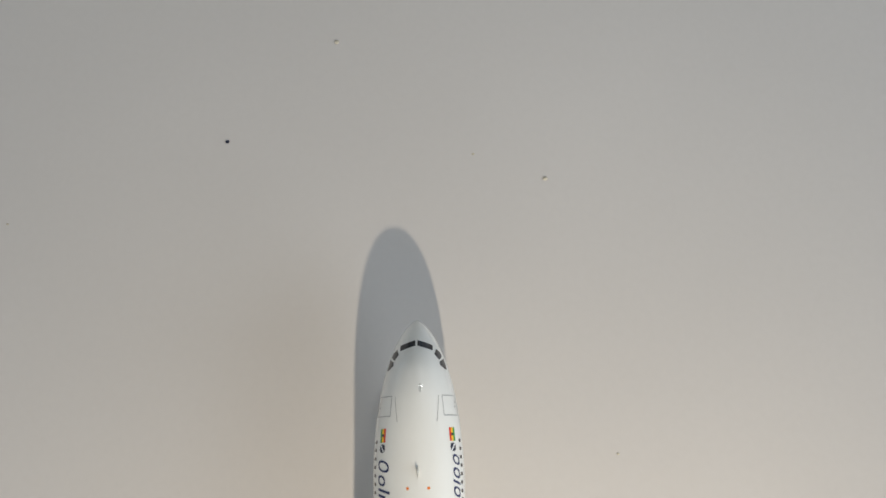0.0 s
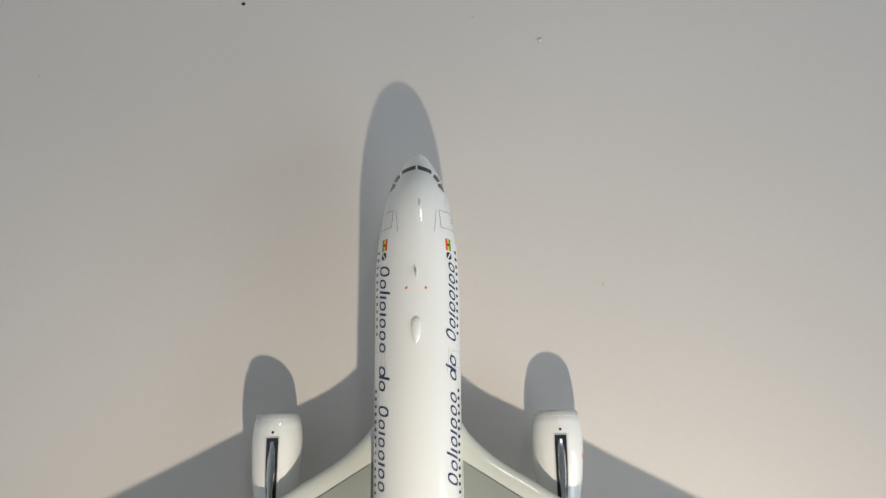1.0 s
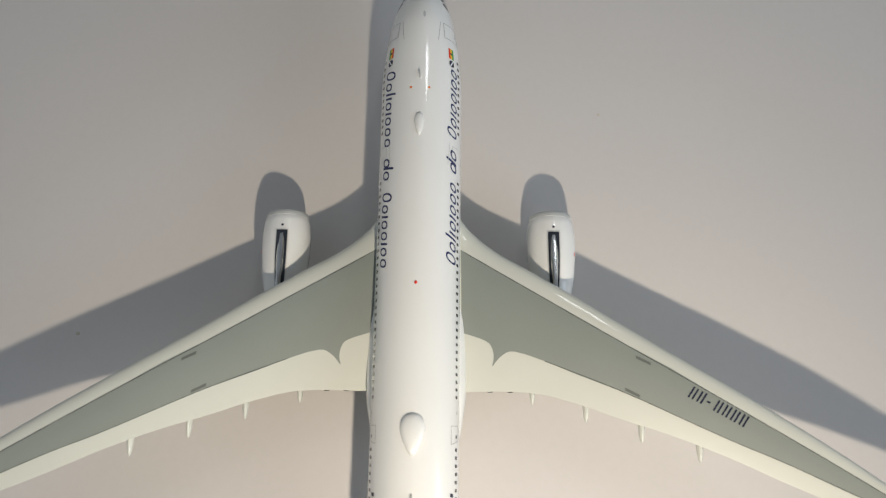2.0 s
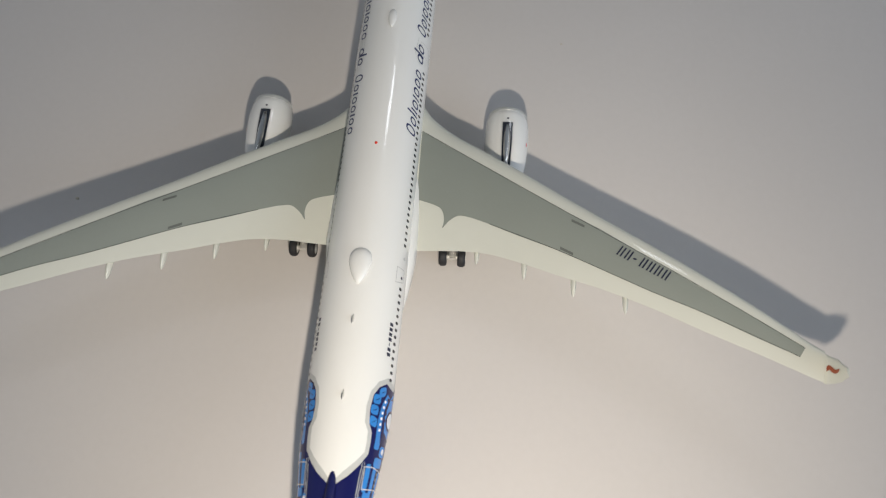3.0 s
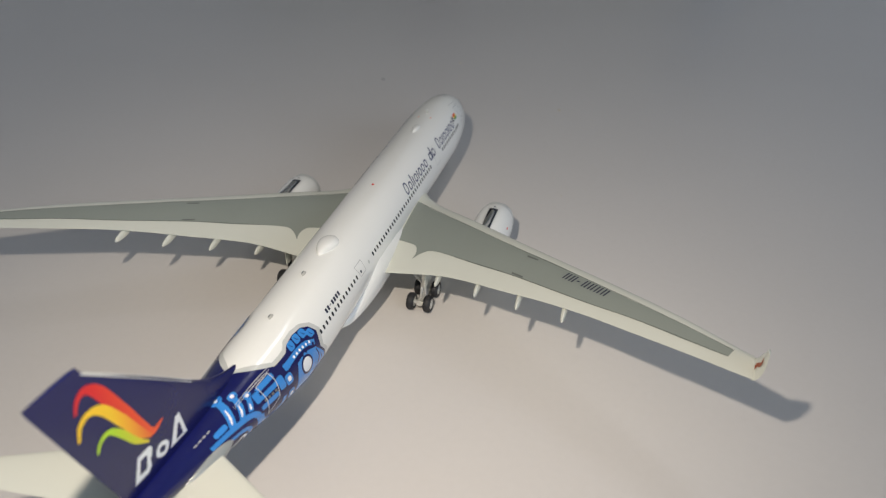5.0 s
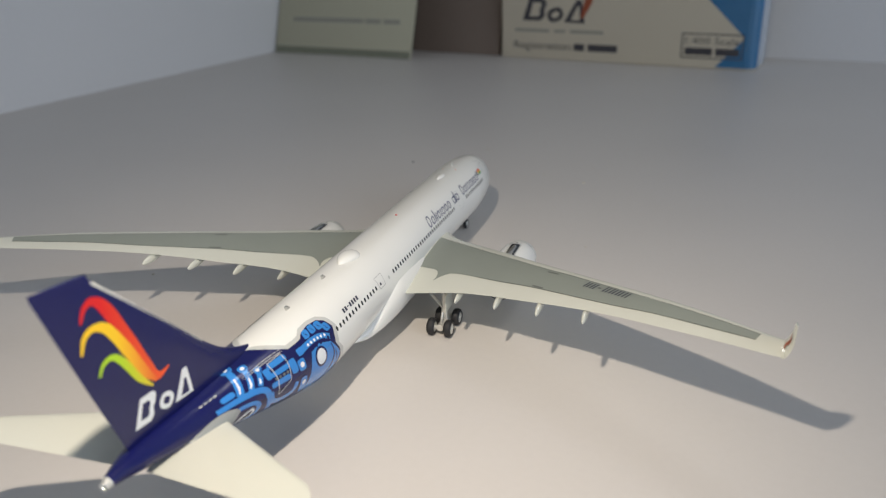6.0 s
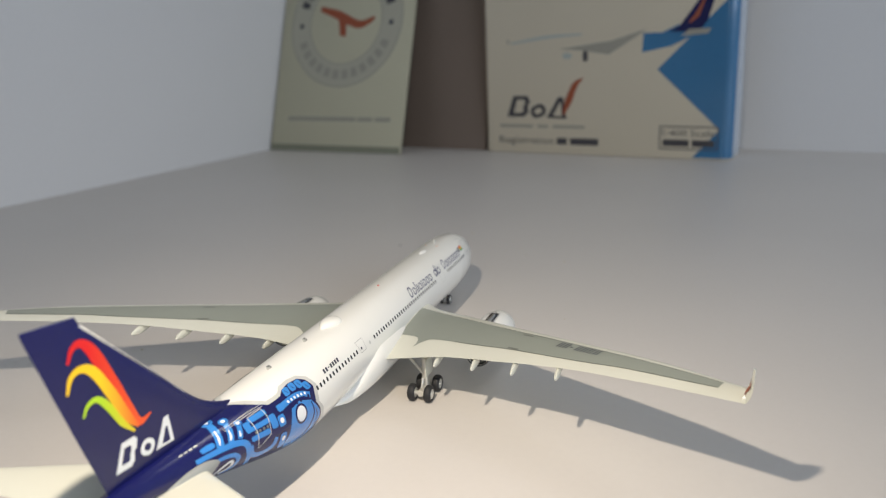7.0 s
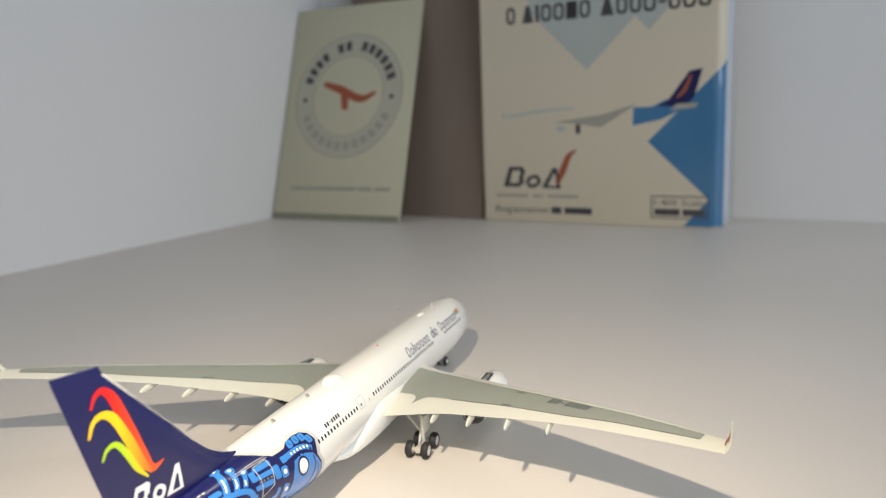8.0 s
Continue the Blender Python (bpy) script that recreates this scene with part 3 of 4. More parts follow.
            rows.append([(s * x + r * math.cos(a), yy, zz + 1.7 * r * math.sin(a)) for a in (2 * math.pi * i / 16 for i in range(16))])
        part("flap_fairing", surface(rows, closed=True, cap=True), CREAM, wing, sharp=60)

# Registration bars on the starboard wing.
a, b = Vector((43.4, -76.0)), Vector((51.6, -80.8))
run = (b - a).normalized()
up = Vector((-run.y, run.x))
for i in range(7):
    p = a + run * (1.37 * i)
    low, high, w = (-1.15, -0.85, 0.55) if i == 2 else (-1.8, 0.05, 0.27)
    for q in (p,) if i == 2 else (p, p + run * 0.62):
        on = [q + up * low, q + run * w + up * low, q + run * (w + 0.12) + up * high, q + run * 0.12 + up * high]
        part("registration_bar", decal([tuple(e) for e in on], lambda u, v: wing_skin(u, v, 1, 0.08), (1.0, 1.0)), INK, wings[1], sharp=80)

# ---- engines ----
for s in (1, -1):
    ex, ez, ahead = s * 23.5 - 0.3, 6.35, 0.9
    engine = part("engine", lathe([(-46.6, 3.45), (-46.9, 3.72), (-48.2, 4.05), (-50.5, 4.25), (-53.5, 4.22), (-57, 3.92), (-60, 3.4), (-62.5, 2.85), (-64.2, 2.5), (-64.2, 2.3), (-61.5, 2.45), (-61.0, 0.05)], (ex, ahead, ez)), WHITE, jet, "glossy white engine nacelle")
    part("intake_lip", lathe([(-48.6, 3.2), (-47.4, 3.12), (-46.5, 3.2), (-46.05, 3.42), (-46.2, 3.62), (-46.7, 3.74), (-47.0, 3.79), (-47.05, 3.75)], (ex, ahead, ez)), PALE, engine, "pale grey intake lip")
    part("fan", lathe([(-48.55, 3.25), (-48.6, 0.9), (-48.0, 0.55), (-47.4, 0.05)], (ex, ahead, ez), 24), DARK, engine, "dark fan and spinner")
    part("exhaust_rim", lathe([(-63.9, 2.62), (-64.3, 2.55), (-64.35, 2.35), (-63.0, 2.3)], (ex, ahead, ez)), DARK, engine, "dark exhaust rim")
    part("exhaust_cone", lathe([(-61.2, 1.3), (-63.5, 1.0), (-66.0, 0.1)], (ex, ahead, ez), 24), DARK, engine)

    def on_cowl(outline, mat, off, name, label="", ex=ex, ez=ez, engine=engine):
        rad = curve([46.9 - ahead, 48.2 - ahead, 50.5 - ahead, 53.5 - ahead, 57 - ahead, 60 - ahead, 62.5 - ahead], [3.72, 4.05, 4.25, 4.22, 3.92, 3.4, 2.85])
        return part(name, decal(outline, lambda u, v: Vector((ex + (rad(-v) + off) * math.sin(u / 4.1), v, ez + (rad(-v) + off) * math.cos(u / 4.1))), (0.5, 0.8)), mat, engine, label, sharp=80)

    on_cowl([(-1.1, -49.0), (1.1, -49.0), (1.1, -61.3), (-1.1, -61.3)], STEEL, 0.03, "slot_rim", "silver rim of the pylon slot")
    on_cowl([(-0.92, -49.2), (0.92, -49.2), (0.92, -61.3), (-0.92, -61.3)], GLASS, 0.05, "pylon_slot", "dark slot round the pylon")
    on_cowl(blob(0, -48.3, 0.2, 0.2, 3), INK, 0.03, "cowl_mark")
    on_cowl(blob(s * 4.6, -52.6, 0.2, 0.42), RED, 0.03, "cowl_mark")
    rows = []
    for k in range(13):
        t = k / 12
        y = -49.4 - 11.0 * t
        w = 0.34 + 0.26 * math.sin(min(1.0, t * 1.3) * math.pi) + 0.06 * t
        top = 10.75 + 1.0 * min(1.0, t * 1.3) ** 0.9 - 0.25 * (t < 0.05)
        rows.append([(ex + w * cx, y, 9.6 + (top - 9.6) * cz) for cx, cz in ((-1, 0), (-1, 0.75), (-0.6, 0.97), (0, 1.0), (0.6, 0.97), (1, 0.75), (1, 0), (0, -0.4))])
    part("pylon", surface(rows, closed=True, cap=True), CHROME, engine, "bright metal engine pylon", sharp=30)

# ---- fin and tailplane ----
n_le = curve([14, 18.9, 20.0, 22, 23.95, 29.85, 41.4], [110, 116.0, 119.2, 122.8, 125.2, 131.1, 142.75])
n_te = curve([14, 19, 42.4], [140.6, 142.5, 150.25])


def fin_half(y, z):
    le, te = n_le(z), n_te(z)
    return 2.3 * (1 - 0.55 * (z - 16) / 26) * foil((-y - le) / (te - le)) * min(1.0, (te - le) / 16)


rows = []
for k in range(29):
    row = []
    for c, sgn in [(c, 1) for c in CHORD] + [(c, -1) for c in reversed(CHORD[1:-1])]:
        z = 16 + (41.95 + 0.8 * c - 16) * k / 28
        y = -(n_le(z) + (n_te(z) - n_le(z)) * c)
        row.append((sgn * fin_half(y, z), y, z))
    rows.append(row)
fin = part("tail_fin", surface(rows, closed=True, cap=True), NAVY, jet, "navy tail fin with a striped emblem", sharp=50)
for s in (1, -1):
    def on_fin(name, outline, mat, off=0.05, label="", s=s, shift=-0.6):
        return part(name, decal([(u + shift, v + (0.2 if v > 24.5 and shift else 0.1)) for u, v in outline], lambda u, v: Vector((s * (fin_half(u, v) + off), u, v)), (1.0, 1.0)), mat, fin, label, sharp=80)

    on_fin("swoosh", stroke([(-144.5, 36.9), (-143.6, 38.4), (-142.2, 38.6), (-140.6, 36.6), (-138.6, 31.3), (-137.0, 27.4), (-135.6, 25.4), (-133.5, 25.7)], [0.35, 0.7, 1.0, 1.7, 2.1, 1.8, 1.1, 0.15], 1.0, 8), RED_FADE, 0.05, "red curved stripe")
    on_fin("swoosh", stroke([(-145.2, 33.4), (-144.4, 35.2), (-142.9, 35.7), (-141.2, 34.6), (-139.2, 30.9), (-137.4, 27.0), (-135.9, 25.0)], [0.35, 0.7, 0.9, 1.3, 1.5, 1.3, 0.5], 1.0, 8), YELLOW_FADE, 0.07, "yellow curved stripe")
    on_fin("swoosh", stroke([(-143.6, 29.8), (-142.8, 31.0), (-141.4, 31.2), (-140.0, 29.6), (-138.4, 26.7), (-136.6, 24.6)], [0.3, 0.55, 0.75, 1.0, 0.9, 0.3], 1.0, 8), LIME_FADE, 0.08, "lime curved stripe")
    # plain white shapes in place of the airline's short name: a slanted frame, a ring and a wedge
    flip = (lambda u: u) if s > 0 else (lambda u: -135.2 * 2 - u)
    frame_out = [(-140.3, 20.4), (-138.9, 24.1), (-136.9, 24.1), (-136.4, 23.6), (-136.7, 22.4), (-137.1, 22.1), (-137.2, 20.9), (-137.8, 20.3)]
    centre = Vector((-138.4, 22.2))
    frame_in = [tuple(centre + Vector((0.46 * (u + 138.4), 0.55 * (v - 22.2)))) for u, v in frame_out]
    ring_out, ring_in = blob(-134.9, 21.5, 1.15, 1.2, 2.4, 60, 16), blob(-134.9, 21.5, 0.5, 0.58, 2.4, 60, 16)
    wedge_out, wedge_in = [(-133.6, 20.2), (-131.6, 24.0), (-130.7, 24.0), (-130.2, 20.0)], [(-132.4, 20.5), (-131.5, 22.6), (-131.1, 22.6), (-130.9, 20.4)]
    for outer, inner in ((frame_out, frame_in), (ring_out, ring_in), (wedge_out, wedge_in)):
        n = len(outer)
        for k in range(n):
            j = (k + 1) % n
            on_fin("name_block", [(flip(u), v) for u, v in (outer[k], outer[j], inner[j], inner[k])], PRINT, 0.05)
    on_fin("fin_edge", [(-(n_le(z) + 0.02), z) for z in (25.0, 28, 31, 34, 37, 39.5, 40.7)] + [(-(n_le(z) + 0.55), z) for z in (40.7, 39.5, 37, 34, 31, 28, 25.0)], PALE, 0.03, "bare pale leading edge", shift=0.0)

s_le = curve([0, 3, 5, 24.3], [126.5, 128.6, 129.8, 140.6])
s_te = curve([0, 24.3], [140.9, 144.9])


def stab_skin(x, y, sgn):
    a = abs(x)
    le, te = s_le(a), s_te(a)
    return Vector((x, y, 14.7 + 0.105 * a + sgn * (1.5 - 0.038 * a) * foil((-y - le) / (te - le))))


for s in (1, -1):
    rows = []
    for a in (0.5, 2, 3.5, 5, 8, 11, 14, 17, 20, 22.5, 23.7, 24.2):
        pull = 0.0 if a < 22 else (a - 22) ** 2 * 0.35
        le, te = s_le(a) + pull, s_te(a)
        rows.append([stab_skin(s * a, -(le + (te - le) * c), 1) for c in reversed(CHORD)] + [stab_skin(s * a, -(le + (te - le) * c), -1) for c in CHORD[1:-1]])
    stab = part("tailplane", surface(rows, closed=True, cap=True), CREAM, jet, "pale tailplane half", sharp=60)
    rows = []
    for k in range(17):
        t = k / 16
        y = -126.4 - 10.0 * t
        r = 1.1 * math.sin(math.pi * min(max(t, 0.03), 0.97)) ** 0.6
        x0 = max(f_half(-y) * 0.93, 0.8)
        rows.append([(s * (x0 + 1.1 * r * math.cos(a)), y, 15.1 + 1.3 * r * math.sin(a)) for a in (2 * math.pi * i / 20 for i in range(20))])
    part("root_fairing", surface(rows, closed=True, cap=True), FILLET, stab, "grey root fairing")
part("tail_exhaust", lathe([(-145.9, 0.62), (-146.7, 0.6), (-147.0, 0.5), (-146.6, 0.36), (-146.4, 0.02)], (0, 0, 17.05), 20), STEEL, jet, "silver tail outlet")


# ---- landing gear ----
def wheel(parent, x, y, r, w):
    tyre = part("wheel", lathe([(-w / 2 + 0.1, r * 0.55), (-w / 2, r * 0.62), (-w / 2, r * 0.82), (-w * 0.36, r * 0.95), (-w * 0.18, r), (w * 0.18, r), (w * 0.36, r * 0.95), (w / 2, r * 0.82), (w / 2, r * 0.62), (w / 2 - 0.1, r * 0.55)], (x, y, r), 28, "x"), RUBBER, parent, "black rubber wheel")
    part("hub", lathe([(-w / 2 - 0.1, 0.03), (-w / 2 - 0.08, r * 0.2), (-w / 2 + 0.08, r * 0.3), (-w / 2 + 0.05, r * 0.6), (w / 2 - 0.05, r * 0.6), (w / 2 - 0.08, r * 0.3), (w / 2 + 0.08, r * 0.2), (w / 2 + 0.1, 0.03)], (x, y, r), 20, "x"), STEEL, tyre, "silver hub")


for s in (1, -1):
    gx = s * 14.3
    gear = part("main_gear", rod((gx, -71.6, 1.4), (gx, -71.2, 8.2), 0.62), STEEL, jet, "silver main landing gear leg")
    part("bogie_beam", rod((gx, -68.8, 1.75), (gx, -74.6, 1.75), 0.72), STEEL, gear)
    for y in (-69.1, -74.2):
        part("axle", rod((gx - 1.7, y, 1.75), (gx + 1.7, y, 1.75), 0.42), STEEL, gear)
        for d in (-1.75, 1.75):
            wheel(gear, gx + d, y, 1.75, 1.45)
    part("side_brace", rod((gx - s * 0.2, -71.8, 5.0), (gx - s * 3.4, -71.0, 7.8), 0.3), STEEL, gear)
    part("torque_link", rod((gx, -72.6, 4.4), (gx, -73.6, 2.2), 0.25), STEEL, gear)
    part("gear_door", box((gx + s * 0.9 - 0.12, -73.4, 4.6), (gx + s * 0.9 + 0.12, -69.6, 8.4), 0.08), CREAM, gear, "pale gear door")
nose = part("nose_gear", rod((0, -17.2, 1.2), (0, -16.8, 6.2), 0.4), STEEL, jet, "silver nose landing gear leg")
part("axle", rod((-0.9, -17.2, 1.3), (0.9, -17.2, 1.3), 0.3), STEEL, nose)
for d in (-1.05, 1.05):
    wheel(nose, d, -17.2, 1.3, 0.9)

# ---- the carton behind the model ----
BOX_W, BOX_D, BOX_H = 147.0, 24.0, 182.0
box_pose = pose(-0.0672, 0.2630, 0, 0, 0, math.degrees(math.atan2(-28.0, 145.0)))


def face_print(name, outline, mat, parent, off=0.04, label="", y=0.0):
    """A flat print on an upright face; u runs along it, v up."""
    return part(name, decal(outline, lambda u, v: Vector((u, y - off, v)), (40.0, 40.0)), mat, parent, label, smooth=False)


def rect(u0, v0, u1, v1):
    return [(u0, v0), (u1, v0), (u1, v1), (u0, v1)]


carton = thing("model_box", "cream and blue printed cardboard model box standing upright by the wall", "box")
FOLD = 5.5
FACE = BOX_W - FOLD


def ring(z, inset):
    """The carton's outline at a height: small corner folds, and a wide soft one where the printed lid wraps round."""
    out = []
    for cx, cy, rad, start in ((BOX_W - FOLD, FOLD, FOLD, -90), (BOX_W - 1.2, BOX_D - 1.2, 1.2, 0), (1.2, BOX_D - 1.2, 1.2, 90), (1.2, 1.2, 1.2, 180)):
        for i in range(9):
            a = radians(start + 90 * i / 8)
            out.append((cx + (rad - inset) * math.cos(a), cy + (rad - inset) * math.sin(a), z))
    return out


shell = part("carton_body", surface([ring(0, 0.6), ring(0.25, 0.2), ring(0.8, 0), ring(BOX_H - 0.8, 0), ring(BOX_H - 0.25, 0.2), ring(BOX_H, 0.6)], closed=True, cap=True), CARTON, carton, "glossy cream carton")
part("carton_side", box((BOX_W - 0.9, FOLD, 0.9), (BOX_W + 0.12, BOX_D - 1.4, BOX_H - 0.9), 0.05, 1), CARTON_EDGE, shell, "pale blue glossy side")
face_print("diamond", [(105.8, 49.2), (FACE, 84.8), (FACE, 15.5)], CARTON_BLUE, shell, 0.05, "blue diamond print")
face_print("diamond", [(126.5, 1.0), (FACE, 1.0), (FACE, 18.0), (140.6, 16.8)], CARTON_BLUE, shell, 0.06, "blue diamond print")
part("diamond_fold", surface([[(FACE + (FOLD + 0.05) * math.sin(a), FOLD - (FOLD + 0.05) * math.cos(a), lo + (84.8 + FOLD * a - lo) * v) for a in (math.pi / 2 * i / 16 for i in range(17))] for lo in (1.0,) for v in (0, 0.3, 0.6, 1.0)]), CARTON_BLUE, shell, "blue print round the corner")
face_print("diamond", [(69.5, 91.4), (107, 128), (107, 180), (33, 180), (33, 128)], CARTON_PALE, shell, 0.05, "pale blue-grey diamond print")
face_print("diamond", [(106, 111), (122, 128), (90, 128)], CARTON_PALE, shell, 0.045, "pale blue-grey diamond print")
# large headline as plain shapes, one for each letter: frames for the round ones, bars for the rest
u = 18.5
for w, gap, kind in ((6.0, 4.5, "o"), (7.5, 1.2, "v"), (2.4, 1.2, "i"), (6.6, 1.2, "o"), (6.8, 1.2, "o"), (7, 1.2, "u"), (6.6, 6.0, "o"), (8, 1.2, "v"), (6.6, 1.2, "o"),
                     (6.6, 1.2, "o"), (7, 1.4, "o"), (4, 1.4, "-"), (6.6, 1.2, "o"), (7, 1.2, "o"), (7, 1.2, "o")):
    lo, hi, mid, e = 121.0, 131.0, u + w / 2, 1.7
    if kind == "o":
        out, inn = blob(mid, 126, w / 2, 5, 3.2, 0, 20), blob(mid, 126, w / 2 - e, 5 - e, 2.6, 0, 20)
        for h in (0, 10):
            face_print("headline_shape", [out[(h + k) % 20] for k in range(11)] + [inn[(h + k) % 20] for k in range(10, -1, -1)], CARTON_INK, shell, 0.08)
    elif kind == "v":
        face_print("headline_shape", [(u, lo), (u + w, lo), (mid + 1.1, hi), (mid - 1.1, hi)], CARTON_INK, shell, 0.08)
    elif kind == "u":
        face_print("headline_shape", [(u, lo), (u + w, lo), (u + w, hi), (u + w - e, hi), (u + w - e, lo + e), (u + e, lo + e), (u + e, hi), (u, hi)], CARTON_INK, shell, 0.08)
    elif kind == "-":
        face_print("headline_shape", rect(u, 125, u + w, 126.8), CARTON_INK, shell, 0.08)
    else:
        face_print("headline_shape", rect(u, lo, u + w, hi), CARTON_INK, shell, 0.08)
    u += w + gap
# the printed airliner, as plain flat shapes
face_print("picture_wing", [(48, 61.6), (62, 60.4), (78, 57.8), (97, 69.2), (99, 71), (80, 65.5), (62, 63.2)], CARD_RING, shell, 0.06, "grey wing of the printed airliner")
face_print("picture_engine", blob(64, 57.2, 1.6, 3.0, 3), CARTON_INK, shell, 0.06)
face_print("picture_engine", blob(53, 57.6, 3.0, 1.8, 2), CARTON_PALE, shell, 0.06)
face_print("picture_body", stroke([(17, 65.5), (40, 68.5), (62, 69.5)], [1.2, 2.0, 1.0], 1.0), CARTON_PALE, shell, 0.055)
face_print("picture_nose", blob(15.2, 66.6, 0.9, 1.1), CARD_RING, shell, 0.06)
face_print("picture_tail", [(97, 58.5), (113, 61.5), (128, 68.5), (126, 72.5), (116, 72.5), (108, 68.8), (97.5, 68.8)], CARTON_BLUE, shell, 0.07, "blue tail of the printed airliner")
face_print("picture_fin", [(111, 69.0), (117, 72.0), (128.5, 87.6), (135.5, 88.6), (131.5, 74), (127, 68.5)], NAVY, shell, 0.08, "navy fin of the printed airliner")
face_print("picture_fin", stroke([(122, 73.5), (126, 77.5), (129.5, 85.5)], [1.2, 2.4, 1.2], 1.0), RUST, shell, 0.09)
face_print("picture_stabiliser", [(118, 66.5), (132, 67.5), (133.5, 70.2), (122, 70)], CARD_RING, shell, 0.09)
# emblem and text lines
for outer, inner in (([(14.0, 22.0), (18.2, 34.6), (27.5, 34.6), (29.4, 31.5), (27.8, 28.4), (28.2, 24.6), (25.0, 22.0)], [(18.4, 24.4), (20.6, 32.2), (25.4, 32.2), (26.2, 30.6), (24.6, 28.3), (25.0, 25.6), (23.4, 24.4)]),
                     (blob(34.6, 25.6, 5.0, 3.9, 2.5, 20, 16), blob(34.6, 25.6, 2.5, 1.7, 2.5, 20, 16)),
                     ([(40, 21.6), (47.5, 34.0), (50.5, 34.0), (52.8, 21.2)], [(44.2, 23.0), (48.2, 30.5), (49.2, 30.5), (49.8, 22.8)])):
    n = len(outer)
    for k in range(n):
        j = (k + 1) % n
        face_print("emblem_block", [outer[k], outer[j], inner[j], inner[k]], CARTON_INK, shell, 0.06)
face_print("emblem_flame", stroke([(50.8, 24), (54, 32), (58, 41), (63, 45)], [1.6, 4.4, 3.6, 0.6], 1.0), RUST, shell, 0.07, "orange emblem stroke")
for a, b in ((9, 31), (34, 41), (44, 64)):
    face_print("text_bar", rect(a, 15.6, b, 17.4), CARD_RING, shell, 0.06)


def lettering(words, u, v, size, wide, mat, parent, off):
    """Printed words in the built-in font on the carton's face, fitted to a width."""
    font = bpy.data.curves.new("words", "FONT")
    font.body, font.size, font.resolution_u = words, size, 2
    holder = new("words", font)
    me = bpy.data.meshes.new_from_object(holder)
    bpy.data.objects.remove(holder)
    bm = bmesh.new()
    bm.from_mesh(me)
    bpy.data.meshes.remove(me)
    lo, hi = min(p.co.x for p in bm.verts), max(p.co.x for p in bm.verts)
    for p in bm.verts:
        p.co = (u + (p.co.x - lo) * wide / (hi - lo), -off, v + p.co.y)
    return part("print_line", bm, mat, parent, smooth=False)


lettering("Registration", 8.5, 5.9, 6.2, 36.0, CARTON_INK, shell, 0.06)
lettering("1:400 Scale", 110.0, 12.7, 5.2, 28.0, CARTON_INK, shell, 0.08)
for a, b in ((46.5, 53), (55, 72.5)):
    face_print("text_bar", rect(a, 5.8, b, 9.8), CARTON_INK, shell, 0.06)
for r in (rect(108, 5.2, 140, 5.9), rect(108, 17.6, 140, 18.3), rect(108, 5.9, 108.7, 17.6), rect(139.3, 5.9, 140, 17.6)):
    face_print("label_frame", r, CARTON_INK, shell, 0.08)
for a, b, lo, hi in ((110, 124.5, 7.0, 10.8), (126, 138.2, 7.0, 10.8)):
    face_print("text_bar", rect(a, lo, b, hi), CARTON_INK, shell, 0.08)
carton.matrix_world = box_pose

# ---- the leaning card ----
CARD_W, CARD_H = 104.4, 154.0
card = thing("advertising_card", "pale green card with a round printed emblem, leaning on the wall", "card")
body = part("card_body", box((0, 0, 0), (CARD_W, 2.2, CARD_H), 0.3, 2), CARD, card, "thick pale green card")
part("card_foot", box((0.2, -0.05, 0.1), (CARD_W - 0.2, 2.0, 4.6), 0.05, 1), CARD_EDGE, body, "darker lower edge")
cu, cv = 52.0, 88.0
for r, w in ((44.5, 0.9), (29.0, 0.7)):
    for h in (0, 1):
        ring = [(cu + r * math.cos(math.pi * (i / 32 + h)), cv + r * math.sin(math.pi * (i / 32 + h))) for i in range(33)]
        inner = [(cu + (r - w) * math.cos(math.pi * (i / 32 + h)), cv + (r - w) * math.sin(math.pi * (i / 32 + h))) for i in range(33)]
        face_print("emblem_ring", ring + inner[::-1], CARD_RING, body, 0.05)

for h in (0, 1):
    turn = [math.pi * (i / 32 + h) for i in range(33)]
    face_print("emblem_band", [(cu + 43.7 * math.cos(a), cv + 43.7 * math.sin(a)) for a in turn] + [(cu + 28.9 * math.cos(a), cv + 28.9 * math.sin(a)) for a in reversed(turn)], CARD_BAND, body, 0.03, "slightly darker printed ring")


def round_bars(start, stop, n, skip, mat, r0, r1, off):
    for i in range(n):
        if i in skip:
            continue
        a = radians(start + (stop - start) * (i + 0.15) / n)
        b = radians(start + (stop - start) * (i + 0.82) / n)
        face_print("emblem_bar", [(cu + r0 * math.cos(a), cv + r0 * math.sin(a)), (cu + r1 * math.cos(a), cv + r1 * math.sin(a)), (cu + r1 * math.cos(b), cv + r1 * math.sin(b)), (cu + r0 * math.cos(b), cv + r0 * math.sin(b))], mat, body, off)


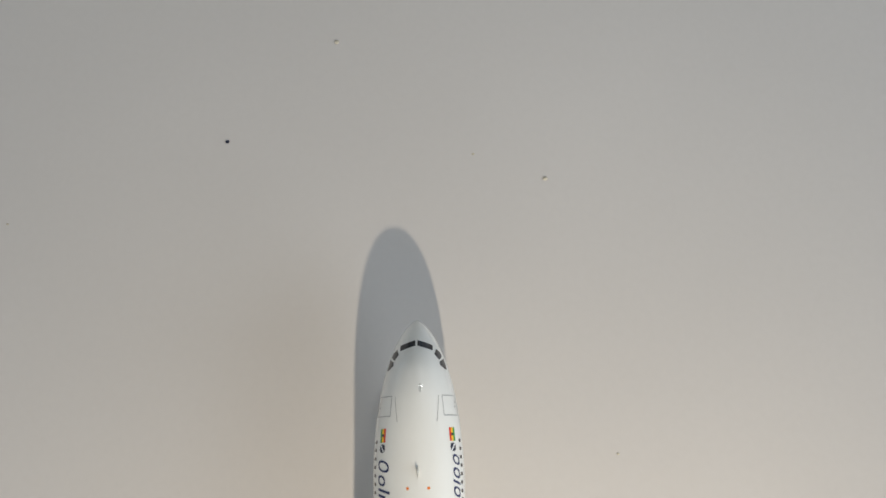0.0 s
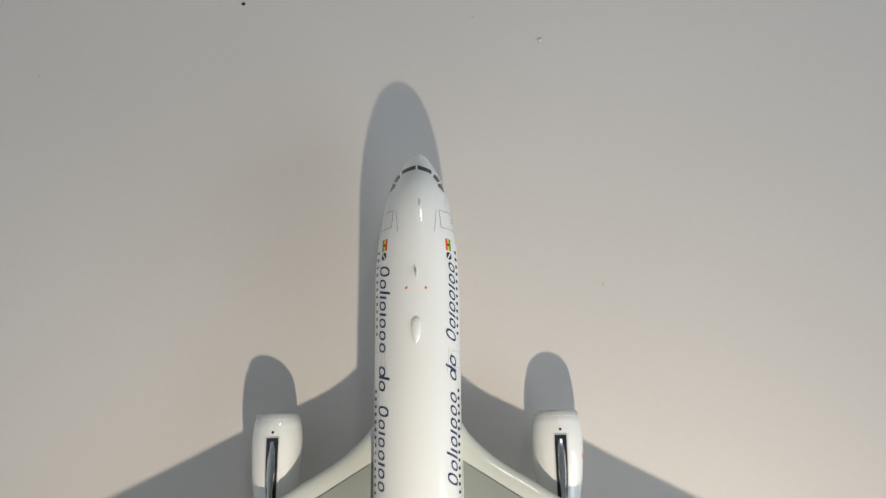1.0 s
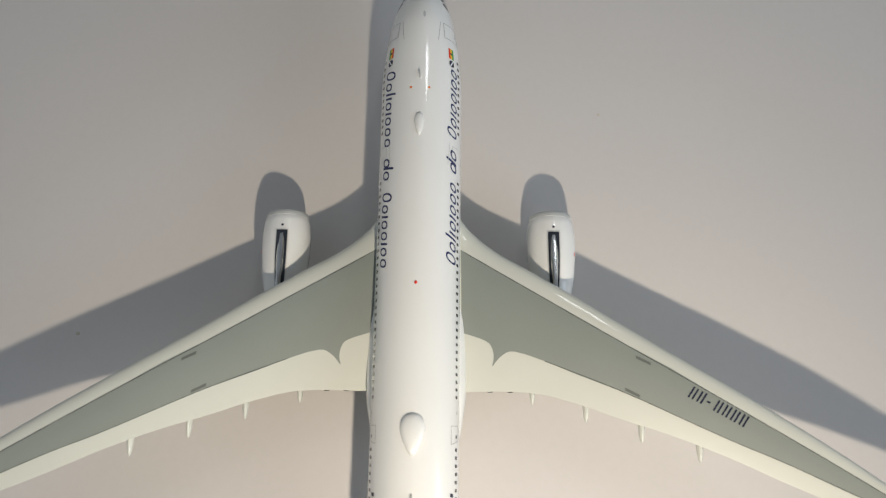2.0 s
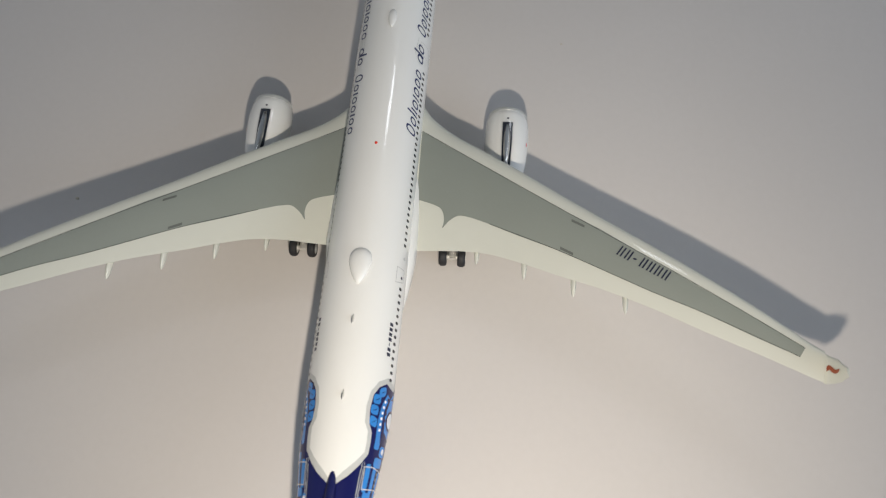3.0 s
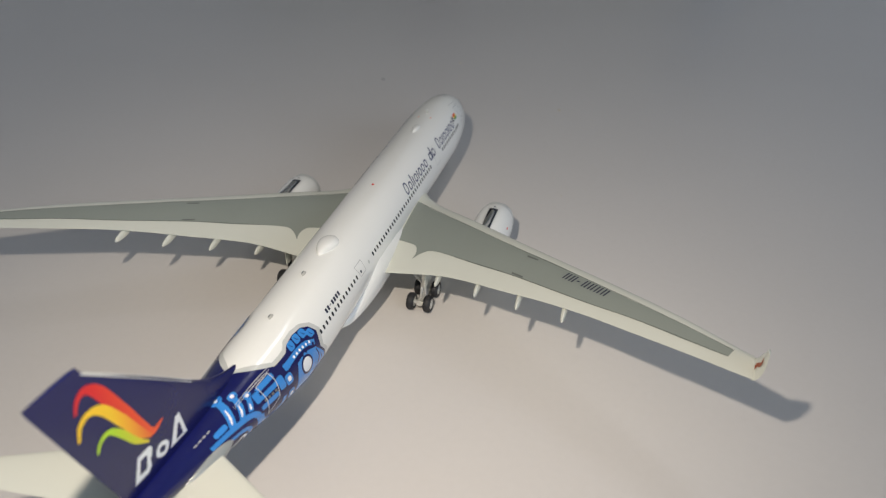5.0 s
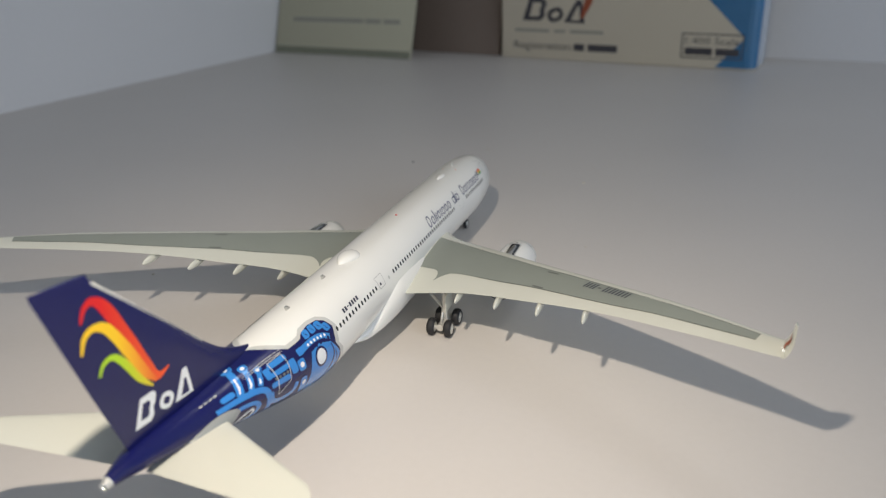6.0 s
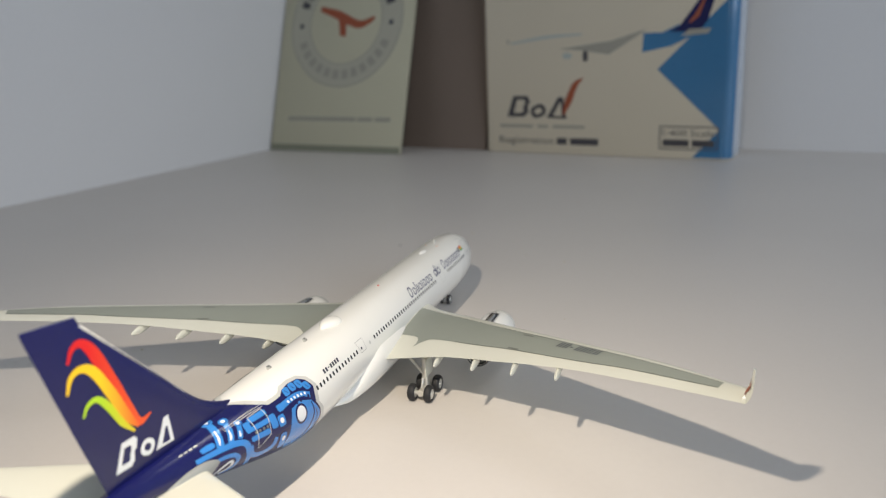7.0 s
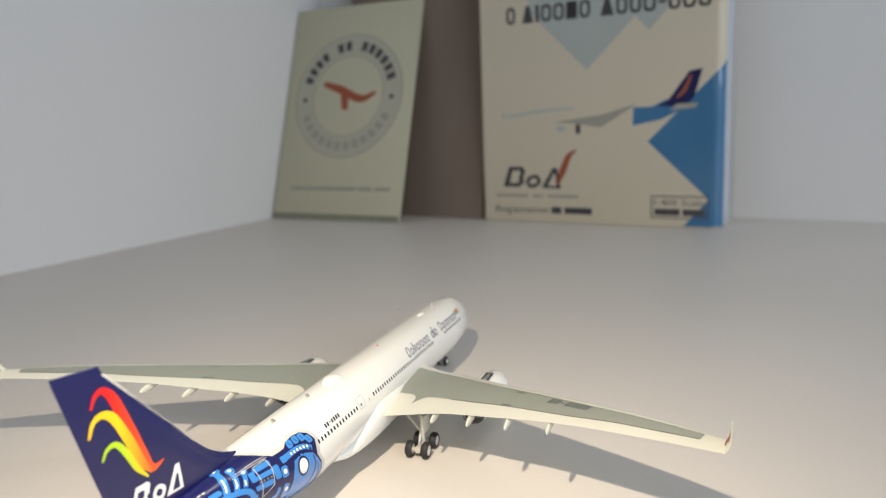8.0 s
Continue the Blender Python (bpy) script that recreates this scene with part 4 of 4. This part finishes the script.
round_bars(165, 15, 14, (4, 7), CARTON_INK, 32.8, 39.5, 0.05)
round_bars(200, 340, 12, (), CARD_RING, 32.8, 39.0, 0.05)
for a in (180, 0):
    face_print("emblem_dot", blob(cu + 36 * math.cos(radians(a)), cv - 2, 1.7, 1.7), INK, body, 0.05)
face_print("emblem_plane", stroke([(cu - 21, cv + 9.5), (cu - 6, cv + 4.5), (cu + 11, cv - 2.5), (cu + 23, cv + 1.5)], [3.5, 6.0, 5.5, 2.5], 1.0), RUST, body, 0.06, "orange airplane shape")
face_print("emblem_plane", [(cu - 6, cv + 3), (cu + 1, cv + 1), (cu + 1.5, cv - 10.5), (cu - 3.5, cv - 9.5)], RUST, body, 0.07, "orange airplane shape")
for a, b in ((12.7, 68), (69.5, 81), (83, 95)):
    face_print("text_bar", rect(a, 20.8, b, 23.6), CARD_RING, body, 0.05)
card.matrix_world = pose(-0.2237, 0.2590, 0.0, 0, 0, -8.4) @ pose(0, 0, 0, -17.9, 0, 0)

# ---- the brown board behind card and carton ----
board = thing("cardboard_sheet", "tall plain brown cardboard sheet leaning on the white wall", "cardboard")
part("sheet_face", box((0, 0, 0), (109.0, 1.2, 300.0), 0.4, 2), KRAFT, board, "plain brown cardboard")
part("sheet_back", box((0.3, 1.25, 0.3), (108.7, 4.0, 299.7), 0.4, 2), KRAFT, board, "plain brown cardboard")
board.matrix_world = pose(-0.1765, 0.2875, 0.0, 0, 0, -11.5) @ pose(0, 0, 0, -6.5, 0, 0)

# ---- specks on the desk ----
rng = random.Random(5)
for x, y, r in ((-36.0, 37.6, 0.32), (24.5, 28.7, 0.4), (-15.3, 58.6, 0.4), (-76.0, 22.0, 0.2), (11.0, 34.0, 0.25), (-62.0, -66.0, 0.3), (-46.0, -131.0, 0.3), (34.0, -22.0, 0.2)):
    bm = bmesh.new()
    bmesh.ops.create_icosphere(bm, subdivisions=2, radius=r)
    for v in bm.verts:
        v.co = Vector((v.co.x * 1.25 + x, v.co.y + y, max(0.0, v.co.z * 0.45 + 0.3 * r))) + Vector((rng.uniform(-1, 1), rng.uniform(-1, 1), 0)) * 0.15 * r
    tagged(flat(bm, INK if x == -36.0 else CARTON, "crumb"), "tiny dark crumb lying on the desk", "crumb", "crumbs on the desk")
